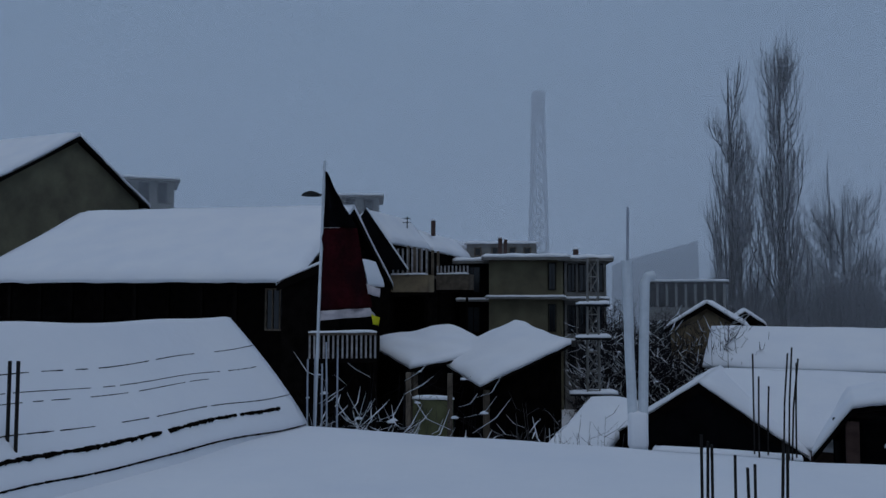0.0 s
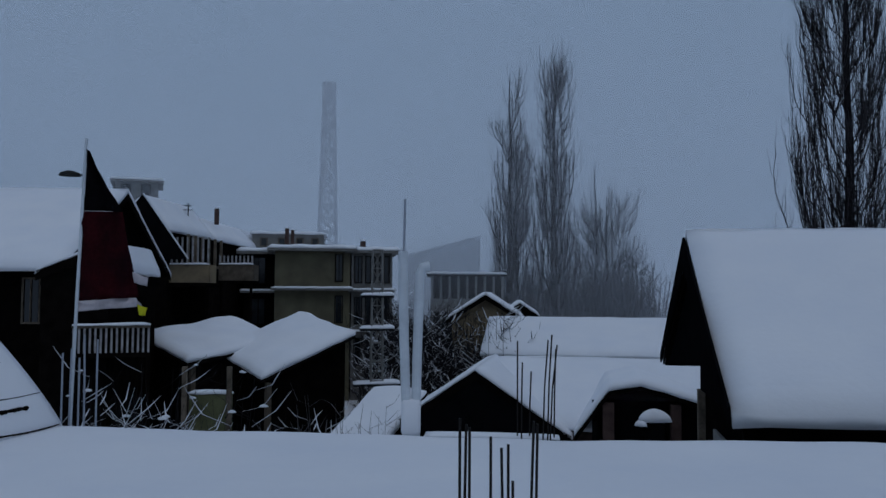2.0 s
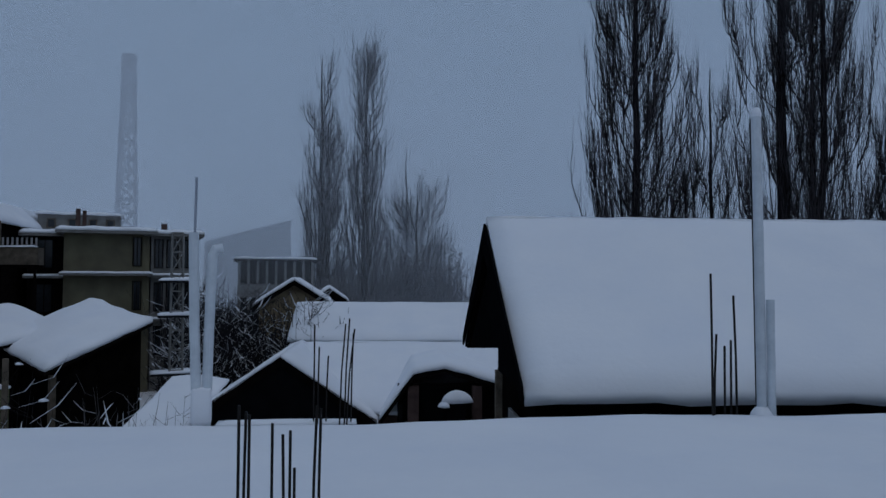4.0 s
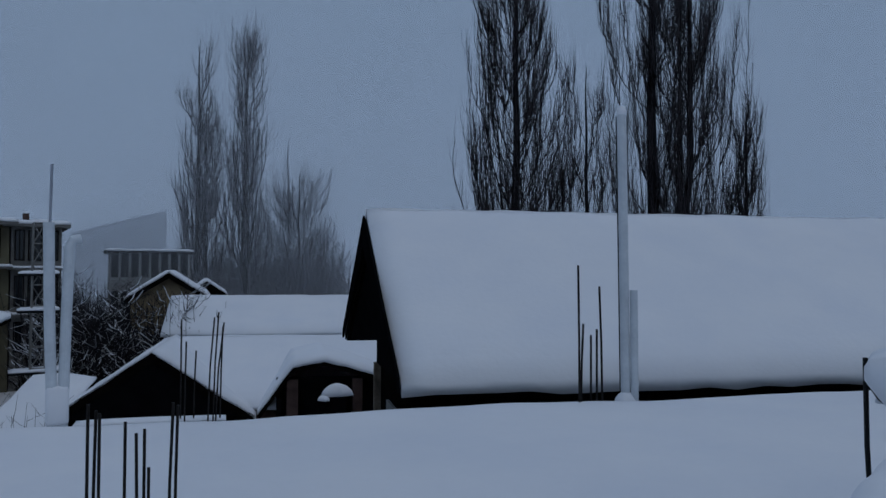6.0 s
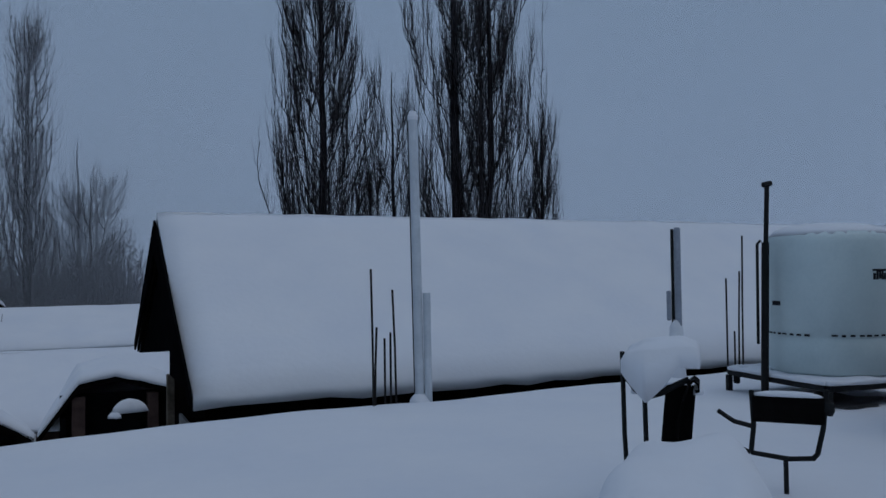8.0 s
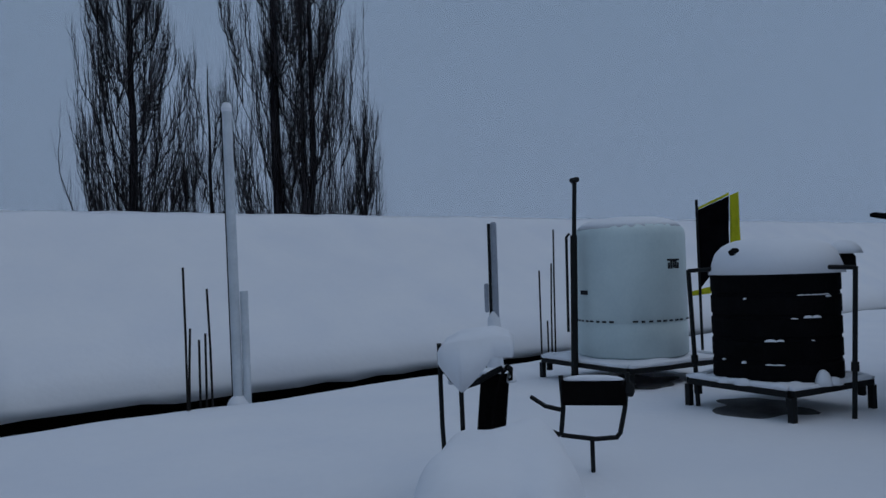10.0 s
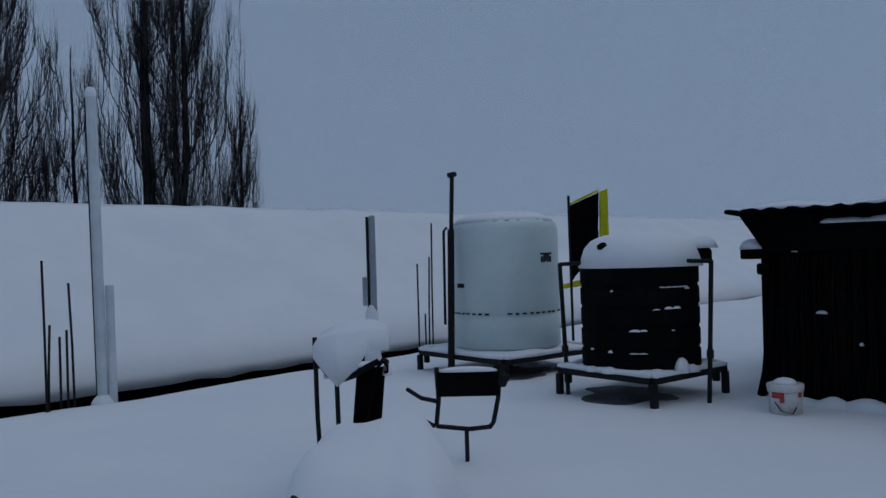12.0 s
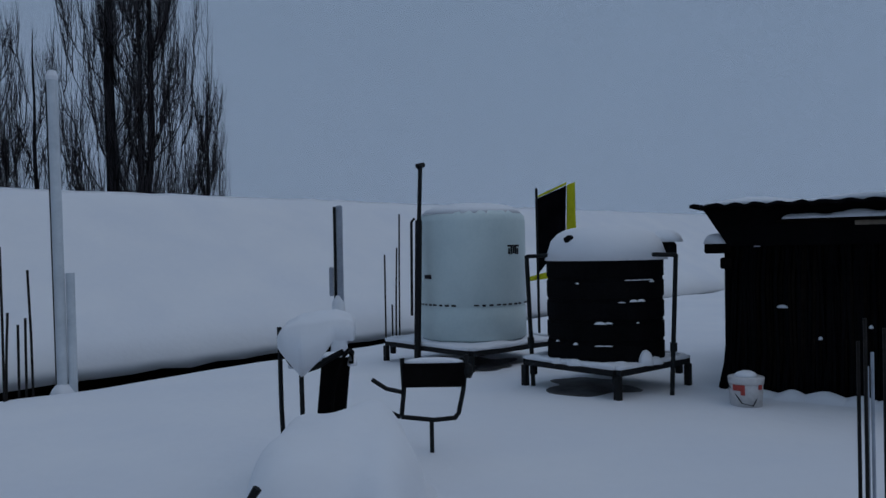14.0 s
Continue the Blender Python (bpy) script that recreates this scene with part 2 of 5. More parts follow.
def snow_slab(name, parent, fn, nu, nv, thick, material=None, wob=0.05, scale=0.8, seed=0.0, label=""):
    """A blanket of snow: fn(s, t) gives its upper face for s, t in 0..1; it hangs down by thick, with soft uneven rims."""
    verts, faces = [], []
    for j in range(nv + 1):
        for i in range(nu + 1):
            p = Vector(fn(i / nu, j / nv))
            rim = min(i, nu - i, j, nv - j)
            p.z += wob * noise.noise(Vector((p.x * scale + seed, p.y * scale, seed)))
            if rim == 0:
                p.z -= thick * 0.45
            verts.append(p)
    low = len(verts)
    for j in range(nv + 1):
        for i in range(nu + 1):
            p = Vector(fn(i / nu, j / nv))
            rim = min(i, nu - i, j, nv - j)
            p.z -= thick * (1 + 0.2 * noise.noise(Vector((p.x * 2.1, p.y * 2.1, seed)))) if rim == 0 else thick * 0.95
            verts.append(p)
    ix = lambda i, j, o=0: o + j * (nu + 1) + i
    for j in range(nv):
        for i in range(nu):
            faces.append((ix(i, j), ix(i + 1, j), ix(i + 1, j + 1), ix(i, j + 1)))
            faces.append((ix(i, j, low), ix(i, j + 1, low), ix(i + 1, j + 1, low), ix(i + 1, j, low)))
    for i in range(nu):
        faces.append((ix(i, 0), ix(i, 0, low), ix(i + 1, 0, low), ix(i + 1, 0)))
        faces.append((ix(i, nv), ix(i + 1, nv), ix(i + 1, nv, low), ix(i, nv, low)))
    for j in range(nv):
        faces.append((ix(0, j), ix(0, j + 1), ix(0, j + 1, low), ix(0, j, low)))
        faces.append((ix(nu, j), ix(nu, j, low), ix(nu, j + 1, low), ix(nu, j + 1)))
    ob = raw(name, verts, faces, material or SNOW, parent, smooth=True)
    if label:
        ob["label"] = label
    return ob


GROUND = -6.6

# ---- the large structure ----
# own roof: u runs along its edge, v towards it
RU, RV = Vector((0.9735, -0.2287, 0)), Vector((0.2287, 0.9735, 0))
EDGE = 9.15


def own(u, v, z=0.0):
    return tuple(RU * u + RV * v + Vector((0, 0, z)))


def snow_level(u, v):
    z = 0.05 * noise.noise(Vector((u * 0.35, v * 0.35, 3.0))) + 0.02 * noise.noise(Vector((u * 1.3, v * 1.3, 5.0)))
    return z


def build_ground():
    verts, faces, n, rings = [], [], 96, 26
    verts.append((0, 20, GROUND))
    for r in range(rings):
        d = 4.0 * 1.28**r
        for k in range(n):
            a = k * math.tau / n
            x, y = d * math.cos(a), 20 + d * math.sin(a)
            verts.append((x, y, GROUND + 0.25 * noise.noise(Vector((x * 0.08, y * 0.08, 0)))))
    for k in range(n):
        faces.append((0, 1 + k, 1 + (k + 1) % n))
        for r in range(rings - 1):
            a, b = 1 + r * n, 1 + (r + 1) * n
            faces.append((a + k, b + k, b + (k + 1) % n, a + (k + 1) % n))
    tagged(raw("ground", verts, faces, SNOW, smooth=True), "snow-covered ground between the houses", "ground", kind="structure")


def build_own_roof():
    slab = part("roof_slab", box(B(), (-4.5, -9, -0.42), (38.0, EDGE - 0.12, -0.22)), CONCRETE)
    slab.matrix_world = Matrix.Rotation(math.atan2(RU.y, RU.x), 4, "Z")
    tagged(slab, "flat concrete roof slab under deep snow", "roof", kind="structure")
    base = part("wall_base", box(B(), (-4.3, -8.8, GROUND), (37.8, EDGE - 0.5, -0.42)), CONCRETE)
    base.matrix_world = slab.matrix_world
    tagged(base, "plain concrete house wall below the roof", "wall", kind="structure")

    def top(s, t):
        u, v = -4.6 + 42.7 * s, -9.1 + (EDGE + 9.1) * t
        if t > 0.999:
            v += 0.12 * noise.noise(Vector((u * 0.5, 0, 1)))
        return own(u, v, snow_level(u, v))

    tagged(snow_slab("roof_snow", None, top, 240, 100, 0.24, wob=0.0), "deep untrodden snow lying on the flat roof", "snow", kind="structure")


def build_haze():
    # curved see-through sheets, added at three distances to imitate haze
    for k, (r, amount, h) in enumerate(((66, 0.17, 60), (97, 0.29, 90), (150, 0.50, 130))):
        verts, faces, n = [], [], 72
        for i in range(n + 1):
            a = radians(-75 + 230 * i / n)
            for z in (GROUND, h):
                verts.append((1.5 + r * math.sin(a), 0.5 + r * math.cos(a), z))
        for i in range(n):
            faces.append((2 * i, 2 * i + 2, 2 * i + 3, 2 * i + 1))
        ob = raw("haze_sheet", verts, faces, haze_material("haze_veil", amount), smooth=True)
        tagged(ob, "added see-through sheet that imitates distance haze", "haze", kind="structure")


# ---- houses ----
def gable_house(name, label, at, heading, length, half, eave, ridge, wall, over=0.5, gable=None, snow=0.28, front=0.35, seed=0.0, crest=0.0, hip0=0.0, hip1=0.0, left_half=None, open_to=None, barge=0.28):
    """A house whose ridge runs along its own +x from x = 0; y is across. Roof rises from eave to ridge (heights above the snow level)."""
    h = thing(name, label, "house", (at[0], at[1], GROUND), heading)
    e, r = eave - GROUND, ridge - GROUND
    lh = left_half or half
    # walls with the gable ends
    bm = B()
    w, wl = half - over, lh - over
    drop = (r - e) / half * over
    prof = [(-w, 0), (-w, e + drop - 0.15), (0, r - 0.2), (wl, e + drop - 0.15), (wl, 0)]
    a = [bm.verts.new((front + (hip0 if z > e + drop else 0), y, z)) for y, z in prof]
    b = [bm.verts.new((length - front - (hip1 if z > e + drop else 0), y, z)) for y, z in prof]
    bm.faces.new(a)
    bm.faces.new(b[::-1])
    for i in range(len(prof)):
        j = (i + 1) % len(prof)
        bm.faces.new((a[i], b[i], b[j], a[j]))
    if open_to is not None:
        # only the near strip is walled to the ground; the gable is boarded above the eaves
        bm.free()
        bm = box(B(), (front, -w, 0), (length - front, open_to, e + drop - 0.15))
    part("wall", bm, wall, h)
    # roof boards
    for sgn, hw in ((-1, half), (1, lh)):
        bm = B()
        pts = [(0, r - 0.1, 1), (sgn * hw, e - 0.1, 0), (sgn * hw, e + 0.02, 0), (0, r + 0.02, 1)]
        a = [bm.verts.new((hip0 * f, y, z)) for y, z, f in pts]
        b = [bm.verts.new((length - hip1 * f, y, z)) for y, z, f in pts]
        bm.faces.new(a)
        bm.faces.new(b[::-1])
        for i in range(4):
            j = (i + 1) % 4
            bm.faces.new((a[i], b[i], b[j], a[j]))
        roof = part("roof", bm, TIMBER, h)

        def top(s, t, sgn=sgn, hw=hw):
            sag = 1 - 0.06 * math.sin(t * math.pi)
            x = -0.05 + hip0 * (1 - t) + (length + 0.1 - (hip0 + hip1) * (1 - t)) * s
            return (x, sgn * hw * 1.01 * t, r + snow + crest * (1 - t) ** 2 - (r - e) * t * (2 - sag) + 0.02 - 0.10 * max(0, t - 0.85) / 0.15)

        snow_slab("roof_snow", roof, top, max(10, int(length * 2)), 14, snow, wob=0.05, seed=seed + sgn)
    # barge boards on the gable ends
    for end, hip in ((0.0, hip0), (length, hip1)):
        if hip:
            sg = 1 if end else -1

            def hipped(s, t, end=end, hip=hip, sg=sg):
                return (end - sg * hip * (1 - t), (2 * s - 1) * half * t, r + snow - (r - e) * t)

            snow_slab("hip_snow", h, hipped, 18, 12, snow, wob=0.05, seed=seed)
    for x in [v for v, hip in ((0.0, hip0), (length, hip1)) if not hip]:
        for sgn, hw in ((-1, half), (1, lh)):
            bm = B()
            m = (0.03 if x else -0.03)
            p = [(0, r - 0.28), (0, r + 0.03), (sgn * hw, e + 0.03), (sgn * hw, e - barge)]
            a = [bm.verts.new((x - 0.02 + m, y, z)) for y, z in p]
            b = [bm.verts.new((x + 0.02 + m, y, z)) for y, z in p]
            bm.faces.new(a)
            bm.faces.new(b[::-1])
            for i in range(4):
                j = (i + 1) % 4
                bm.faces.new((a[i], b[i], b[j], a[j]))
            part("barge_board", bm, TIMBER, h)
    if gable:
        for x in (front - 0.06, length - front + 0.06):
            bm = B()
            p = [(-w, e + drop - 0.1), (0, r - 0.16), (wl, e + drop - 0.1)]
            a = [bm.verts.new((x - 0.03, y, z)) for y, z in p]
            b = [bm.verts.new((x + 0.03, y, z)) for y, z in p]
            bm.faces.new(a)
            bm.faces.new(b[::-1])
            for i in range(3):
                bm.faces.new((a[i], b[i], b[(i + 1) % 3], a[(i + 1) % 3]))
            part("gable_panel", bm, gable, h)
    return h


def window_part(parent, x0, x1, y, z0, z1, mullions=1, face=1, frame_mat=None):
    """A window in a wall that faces -y: frame, sill, panes."""
    bm = B()
    f, d = 0.07, 0.06
    box(bm, (x0, y - d, z0), (x0 + f, y + d, z1))
    box(bm, (x1 - f, y - d, z0), (x1, y + d, z1))
    box(bm, (x0 + f, y - d, z1 - f), (x1 - f, y + d, z1))
    box(bm, (x0 + f, y - d, z0), (x1 - f, y + d, z0 + f))
    for k in range(mullions):
        xm = x0 + (x1 - x0) * (k + 1) / (mullions + 1)
        box(bm, (xm - 0.025, y - d * 0.7, z0 + f), (xm + 0.025, y + d * 0.7, z1 - f))
    w = part("window", bm, frame_mat or TIMBER_PALE, parent)
    for k in range(mullions + 1):
        xa = x0 + f + (x1 - x0 - 2 * f) * k / (mullions + 1)
        xb = x0 + f + (x1 - x0 - 2 * f) * (k + 1) / (mullions + 1)
        part("pane", box(B(), (xa + 0.03, y - 0.01, z0 + f), (xb - 0.03, y + 0.01, z1 - f)), GLASS_DARK, w)
    return w


build_ground()
build_own_roof()
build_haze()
HU = 107.2  # heading of the long ridges next door

# the long snow-roofed house beyond the roof's edge: boarded gable above, the far side open below it
house_e = gable_house("long_house", "long dark timber house with a thick smooth snow roof", (8.40, 16.15), HU - 90, 62.0, 4.9, -0.38, 2.17, TIMBER, over=0.35, snow=0.34, crest=0.32, front=0.16, seed=3, open_to=-0.95, barge=0.06)

bm = B()
boarding = [(4.6, -0.40 - GROUND), (0.0, 2.02 - GROUND), (-4.5, -0.4 - GROUND), (-0.96, -0.4 - GROUND), (-0.96, 0.04 - GROUND)]
near, far_ = [bm.verts.new((0.07, y, z)) for y, z in boarding], [bm.verts.new((0.13, y, z)) for y, z in boarding]
bm.faces.new(near)
bm.faces.new(far_[::-1])
for i in range(5):
    bm.faces.new((near[i], far_[i], far_[(i + 1) % 5], near[(i + 1) % 5]))
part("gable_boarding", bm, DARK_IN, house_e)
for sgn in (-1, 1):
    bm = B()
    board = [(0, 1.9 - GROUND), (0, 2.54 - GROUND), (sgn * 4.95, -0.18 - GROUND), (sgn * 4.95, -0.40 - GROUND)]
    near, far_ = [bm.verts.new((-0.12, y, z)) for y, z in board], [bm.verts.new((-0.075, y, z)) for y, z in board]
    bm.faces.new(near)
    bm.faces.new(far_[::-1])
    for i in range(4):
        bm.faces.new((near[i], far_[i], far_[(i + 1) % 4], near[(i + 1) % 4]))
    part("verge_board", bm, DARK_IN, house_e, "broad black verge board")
part("lower_wall", box(B(), (0.02, -4.5, 2.0), (0.065, -2.75, 5.75)), CONCRETE, house_e, "bare grey plaster on the gable end")
part("wall_brace", box(B(), (-0.03, -0.05, 0), (0.018, 0.05, 2.3), 0.005, pose(0, -4.3, 4.35, 50, 0, 0)), TIMBER, house_e)
part("corner_post", box(B(), (0.02, -1.02, 0.0), (0.156, -0.86, 6.2), 0.01), TIMBER_PALE, house_e)
for k in range(1, 9):
    part("far_post", box(B(), (7.5 * k - 0.1, 4.35, 0), (7.5 * k + 0.1, 4.55, 6.25), 0.01), TIMBER, house_e)


# ---- neighbouring roofs ----
def build_side_roof():
    """The steep snowed-in roof that rises from the own roof's side."""
    h = thing("side_roof", "steep snow-covered sheet roof with dark ribs showing through", "roof", own(-3.72, 9.06, 0.0), math.degrees(math.atan2(RV.x, RV.y)))
    # own frame: x along u, y along v; eave on the roof edge, the ridge to the west
    L = 13.5

    def plane(s, t):
        return (-1.12 * t + 0.03 * math.sin(s * 40), -L + L * s, 1.27 * t ** 0.85 + 0.02)

    snow_slab("roof_snow", h, plane, 70, 22, 0.16, wob=0.05, seed=8.0)
    bm = B()
    box(bm, (-1.05, -L + 0.1, -0.4), (-0.95, -0.12, 0.95))
    part("wall", bm, TIMBER, h)
    bm = B()
    a = [bm.verts.new(p) for p in ((0.0, -0.05, -0.4), (0.0, -0.05, -0.12), (-1.12, -0.05, 1.08), (-1.12, -0.05, -0.4))]
    b = [bm.verts.new(v.co + Vector((0, -0.08, 0))) for v in a]
    bm.faces.new(a)
    bm.faces.new(b[::-1])
    for i in range(4):
        bm.faces.new((a[i], b[i], b[(i + 1) % 4], a[(i + 1) % 4]))
    part("gable_panel", bm, TIMBER, h)

    def back(s, t):
        return (-1.12 - 1.3 * t, -L + L * s, 1.23 - 1.3 * t)

    snow_slab("roof_snow", h, back, 40, 10, 0.16, wob=0.04, seed=9.0)
    # broken dark ribs of the sheet that the snow leaves bare, following the slope
    rng = random.Random(4)
    for t0, t1, th, dense, spans in ((0.60, 0.645, 0.0055, 0.85, ((0.4, 0.985),)), (0.50, 0.46, 0.0045, 0.75, ((0.4, 0.97),)), (0.44, 0.41, 0.0045, 0.7, ((0.4, 0.93),)), (0.28, 0.20, 0.006, 0.85, ((0.4, 0.99),)), (0.16, 0.13, 0.026, 0.96, ((0.4, 0.815), (0.832, 0.965))), (0.05, 0.0, 0.011, 0.92, ((0.4, 0.985),))):
        for a0, a1 in spans:
            s = a0
            while s < a1:
                step = rng.uniform(0.004, 0.011)
                if rng.random() < dense:
                    bm, pts = B(), []
                    for i in range(3):
                        f = s + step * 0.95 * i / 2
                        q = Vector(plane(f, t0 + (t1 - t0) * (f - 0.7) / 0.3 if f > 0.7 else t0))
                        q.z += 0.05 * noise.noise(Vector((q.x * 0.8 + 8.0, q.y * 0.8, 8.0))) + 0.002
                        q.x += rng.uniform(-0.4, 0.4) * th
                        pts.append(q)
                    for p, q in zip(pts, pts[1:]):
                        rod(bm, p, q, th * rng.uniform(0.6, 1.15), th * rng.uniform(0.4, 1.0), sides=5)
                    part("sheet_rib", bm, TIMBER, h)
                s += step


build_side_roof()

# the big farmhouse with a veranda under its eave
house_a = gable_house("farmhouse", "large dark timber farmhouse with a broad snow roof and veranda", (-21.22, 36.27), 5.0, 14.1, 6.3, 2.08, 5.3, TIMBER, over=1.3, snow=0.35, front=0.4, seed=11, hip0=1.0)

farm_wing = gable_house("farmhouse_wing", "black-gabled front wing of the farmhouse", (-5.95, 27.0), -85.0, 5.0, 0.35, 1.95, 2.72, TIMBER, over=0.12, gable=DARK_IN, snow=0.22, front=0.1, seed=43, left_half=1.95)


def veranda(house, eave_z, y, x0, x1, n, seed):
    rng = random.Random(seed)
    for k in range(n):
        x = x0 + (x1 - x0) * k / (n - 1)
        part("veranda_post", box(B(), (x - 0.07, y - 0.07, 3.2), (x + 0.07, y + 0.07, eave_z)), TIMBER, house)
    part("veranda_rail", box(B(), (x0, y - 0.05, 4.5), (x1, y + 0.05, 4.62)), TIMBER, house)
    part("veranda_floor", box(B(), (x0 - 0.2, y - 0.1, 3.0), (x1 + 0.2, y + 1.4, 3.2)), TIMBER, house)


veranda(house_a, 8.55, -6.0, 0.6, 11.6, 9, 1)
window_part(house_a, 12.35, 13.25, -5.05, 6.8, 8.4, 2)

# olive-plastered gable house behind it
house_o = gable_house("olive_house", "tall olive-plastered house with a dark-edged snow gable", (-26.5, 45.5), -165.0, 15.0, 6.0, 7.45, 11.05, OLIVE, over=0.6, snow=0.4, seed=13)


def block_house(name, label, at, heading, length, depth, top, wall, storeys, flat_snow=0.3, bays=5, ledge=True, porch=None):
    """A flat-roofed block: front along its own x at y = 0, facing -y; storeys counted down from the top."""
    h = thing(name, label, "house", (at[0], at[1], GROUND), heading)
    z1 = top - GROUND
    part("wall", box(B(), (0, 0, 0), (length, depth, z1 - 0.3)), wall, h)
    roof = part("roof", box(B(), (-0.5, -0.7, z1 - 0.3), (length + 0.5, depth + 0.5, z1 - 0.12)), CONCRETE, h)
    snow_slab("roof_snow", roof, lambda s, t: (-0.5 + (length + 1) * s, -0.7 + (depth + 1.2) * t, z1 + flat_snow - 0.12), 26, 12, flat_snow, wob=0.12, seed=2.0)
    for k in range(1, storeys):
        z = z1 - 3.0 * k
        if ledge:
            l = part("ledge", box(B(), (-0.2, -0.75, z - 0.14), (length + 0.2, 0.0, z)), CONCRETE, h)
            snow_slab("ledge_snow", l, lambda s, t, z=z: (-0.2 + (length + 0.4) * s, -0.78 + 0.76 * t, z + 0.16), 24, 3, 0.16, wob=0.05, seed=k)
    for k in range(storeys):
        zt = z1 - 3.0 * k - 0.5
        for x0, x1 in porch or ():
            window_part(h, x0, x1, -0.03, zt - 2.0, zt, 1, frame_mat=TIMBER)
    return h


house_c = block_house("apartment_block", "olive-plastered flat-roofed block with snowy ledges and dark openings", (-3.0, 60.2), 0.0, 5.4, 9.0, 4.5, OLIVE, 3, porch=((4.3, 4.9),))
house_c2 = block_house("block_annex", "lower dark block wing with a snowy roof", (-5.3, 61.5), 0.0, 2.2, 6.0, 4.3, TIMBER, 2, porch=((0.5, 1.6),))
house_c3 = block_house("balcony_block", "open-fronted block bay with dark balconies", (2.5, 60.4), 0.0, 3.0, 8.0, 4.4, CONCRETE, 3, porch=((0.2, 0.8), (1.0, 1.8), (2.0, 2.8)))

# dark gable house behind the flag, and its neighbour
house_b = gable_house("gable_house", "dark timber house with a steep black gable and snow roof", (-8.65, 44.4), -80.0, 7.0, 1.45, 4.45, 6.15, TIMBER, over=0.2, snow=0.28, front=0.2, seed=17, left_half=2.4)
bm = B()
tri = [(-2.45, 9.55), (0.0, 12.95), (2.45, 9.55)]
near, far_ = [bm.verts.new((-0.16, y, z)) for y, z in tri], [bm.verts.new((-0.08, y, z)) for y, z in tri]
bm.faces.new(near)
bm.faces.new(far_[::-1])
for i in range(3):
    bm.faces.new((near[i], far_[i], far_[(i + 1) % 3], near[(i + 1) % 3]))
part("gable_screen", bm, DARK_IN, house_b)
bm = B()
rod(bm, (-0.17, -0.06, 12.98), (-0.17, -2.5, 9.58), 0.045, sides=6)
part("gable_snow", bm, SNOW_OLD, house_b, "thin line of snow on the gable edge")
part("wall", box(B(), (1.0, -1.25, 0), (6.5, 2.0, 11.0)), TIMBER, house_b)
for k in range(6):
    part("veranda_post", box(B(), (0.6 + 1.1 * k, -2.25, 8.4), (0.75 + 1.1 * k, -2.12, 10.9)), TIMBER_PALE, house_b)
part("veranda_rail", box(B(), (0.5, -2.3, 9.2), (6.6, -2.1, 9.35)), TIMBER_PALE, house_b)
part("veranda_floor", box(B(), (0.5, -2.3, 8.1), (6.6, -1.26, 8.3)), TIMBER, house_b)
house_b2 = gable_house("balcony_house", "old dark timber house under a long snow roof", (-8.0, 56.0), -81.0, 15.0, 1.5, 4.65, 6.0, TIMBER, over=0.2, snow=0.28, front=0.2, seed=19, hip0=0.9)

# pillared terrace house across the orchard
terrace = thing("terrace_house", "pale low house with a pillared veranda and dark eave", "house", (9.4, 69.5, GROUND), 9.0)
# wall in dark timber colour to paint the shade behind the pillars
part("wall", box(B(), (0, 1.2, 0), (6.2, 6.0, 9.2)), TIMBER, terrace)
part("roof", box(B(), (-0.3, -0.3, 9.2), (6.5, 6.3, 9.38)), TIMBER, terrace)
snow_slab("roof_snow", terrace, lambda s, t: (-0.3 + 6.8 * s, -0.3 + 6.6 * t, 9.6), 18, 12, 0.2, wob=0.06)
for k in range(9):
    part("pillar", box(B(), (0.05 + 0.75 * k, 0.0, 0.0), (0.25 + 0.75 * k, 0.2, 9.2)), CONCRETE, terrace)
part("parapet", box(B(), (0, -0.05, 6.2), (6.2, 0.05, 7.3)), CONCRETE, terrace)


def balcony(parent_name, label, at, heading, w, d, h, wall, posts):
    b = thing(parent_name, label, "balcony", at, heading)
    part("front_panel", box(B(), (-w / 2, -0.05, 0), (w / 2, 0.05, h), 0.02), wall, b)
    for s in (-1, 1):
        part("side_panel", box(B(), (s * w / 2 - 0.04, 0.05, 0), (s * w / 2 + 0.04, d, h)), wall, b)
    part("floor", box(B(), (-w / 2, -0.05, -0.15), (w / 2, d, 0)), TIMBER, b)
    for k in range(9):
        x = -w / 2 + 0.05 + (w - 0.1) * k / 8
        part("post", box(B(), (x - 0.04, -0.03, h), (x + 0.04, 0.05, h + posts)), RAIL_PAINT, b)
    for s in (-1, 1):
        part("strut", box(B(), (s * (w / 2 - 0.1) - 0.06, 0, -at[2] + GROUND), (s * (w / 2 - 0.1) + 0.06, 0.14, -0.15)), TIMBER, b)
    snow_slab("rail_snow", b, lambda s, t: (-w / 2 + w * s, -0.09 + 0.18 * t, h + 0.1), 12, 2, 0.1, wob=0.03)
    return b


balcony("balcony", "ochre-fronted timber balcony with snow on its rail", (-6.4, 44.6, 1.75), 8.0, 2.3, 1.2, 0.95, OCHRE, 1.45)
balcony("balcony", "pale plank balcony with snow on its rail", (-4.2, 47.2, 1.9), 8.0, 1.9, 1.2, 0.9, TIMBER_PALE, 0.5)
slat = thing("slatted_balcony", "old balcony with pale upright slats below the flag", "balcony", (-5.35, 26.2, -0.5), -14.0)
part("floor", box(B(), (-1.1, 0, -0.14), (1.1, 1.2, 0)), TIMBER, slat)
part("rail", box(B(), (-1.1, -0.06, 0.74), (1.1, 0.06, 0.82), 0.01), TIMBER_PALE, slat)
snow_slab("rail_snow", slat, lambda s, t: (-1.1 + 2.2 * s, -0.09 + 0.18 * t, 0.90), 14, 2, 0.08, wob=0.03)
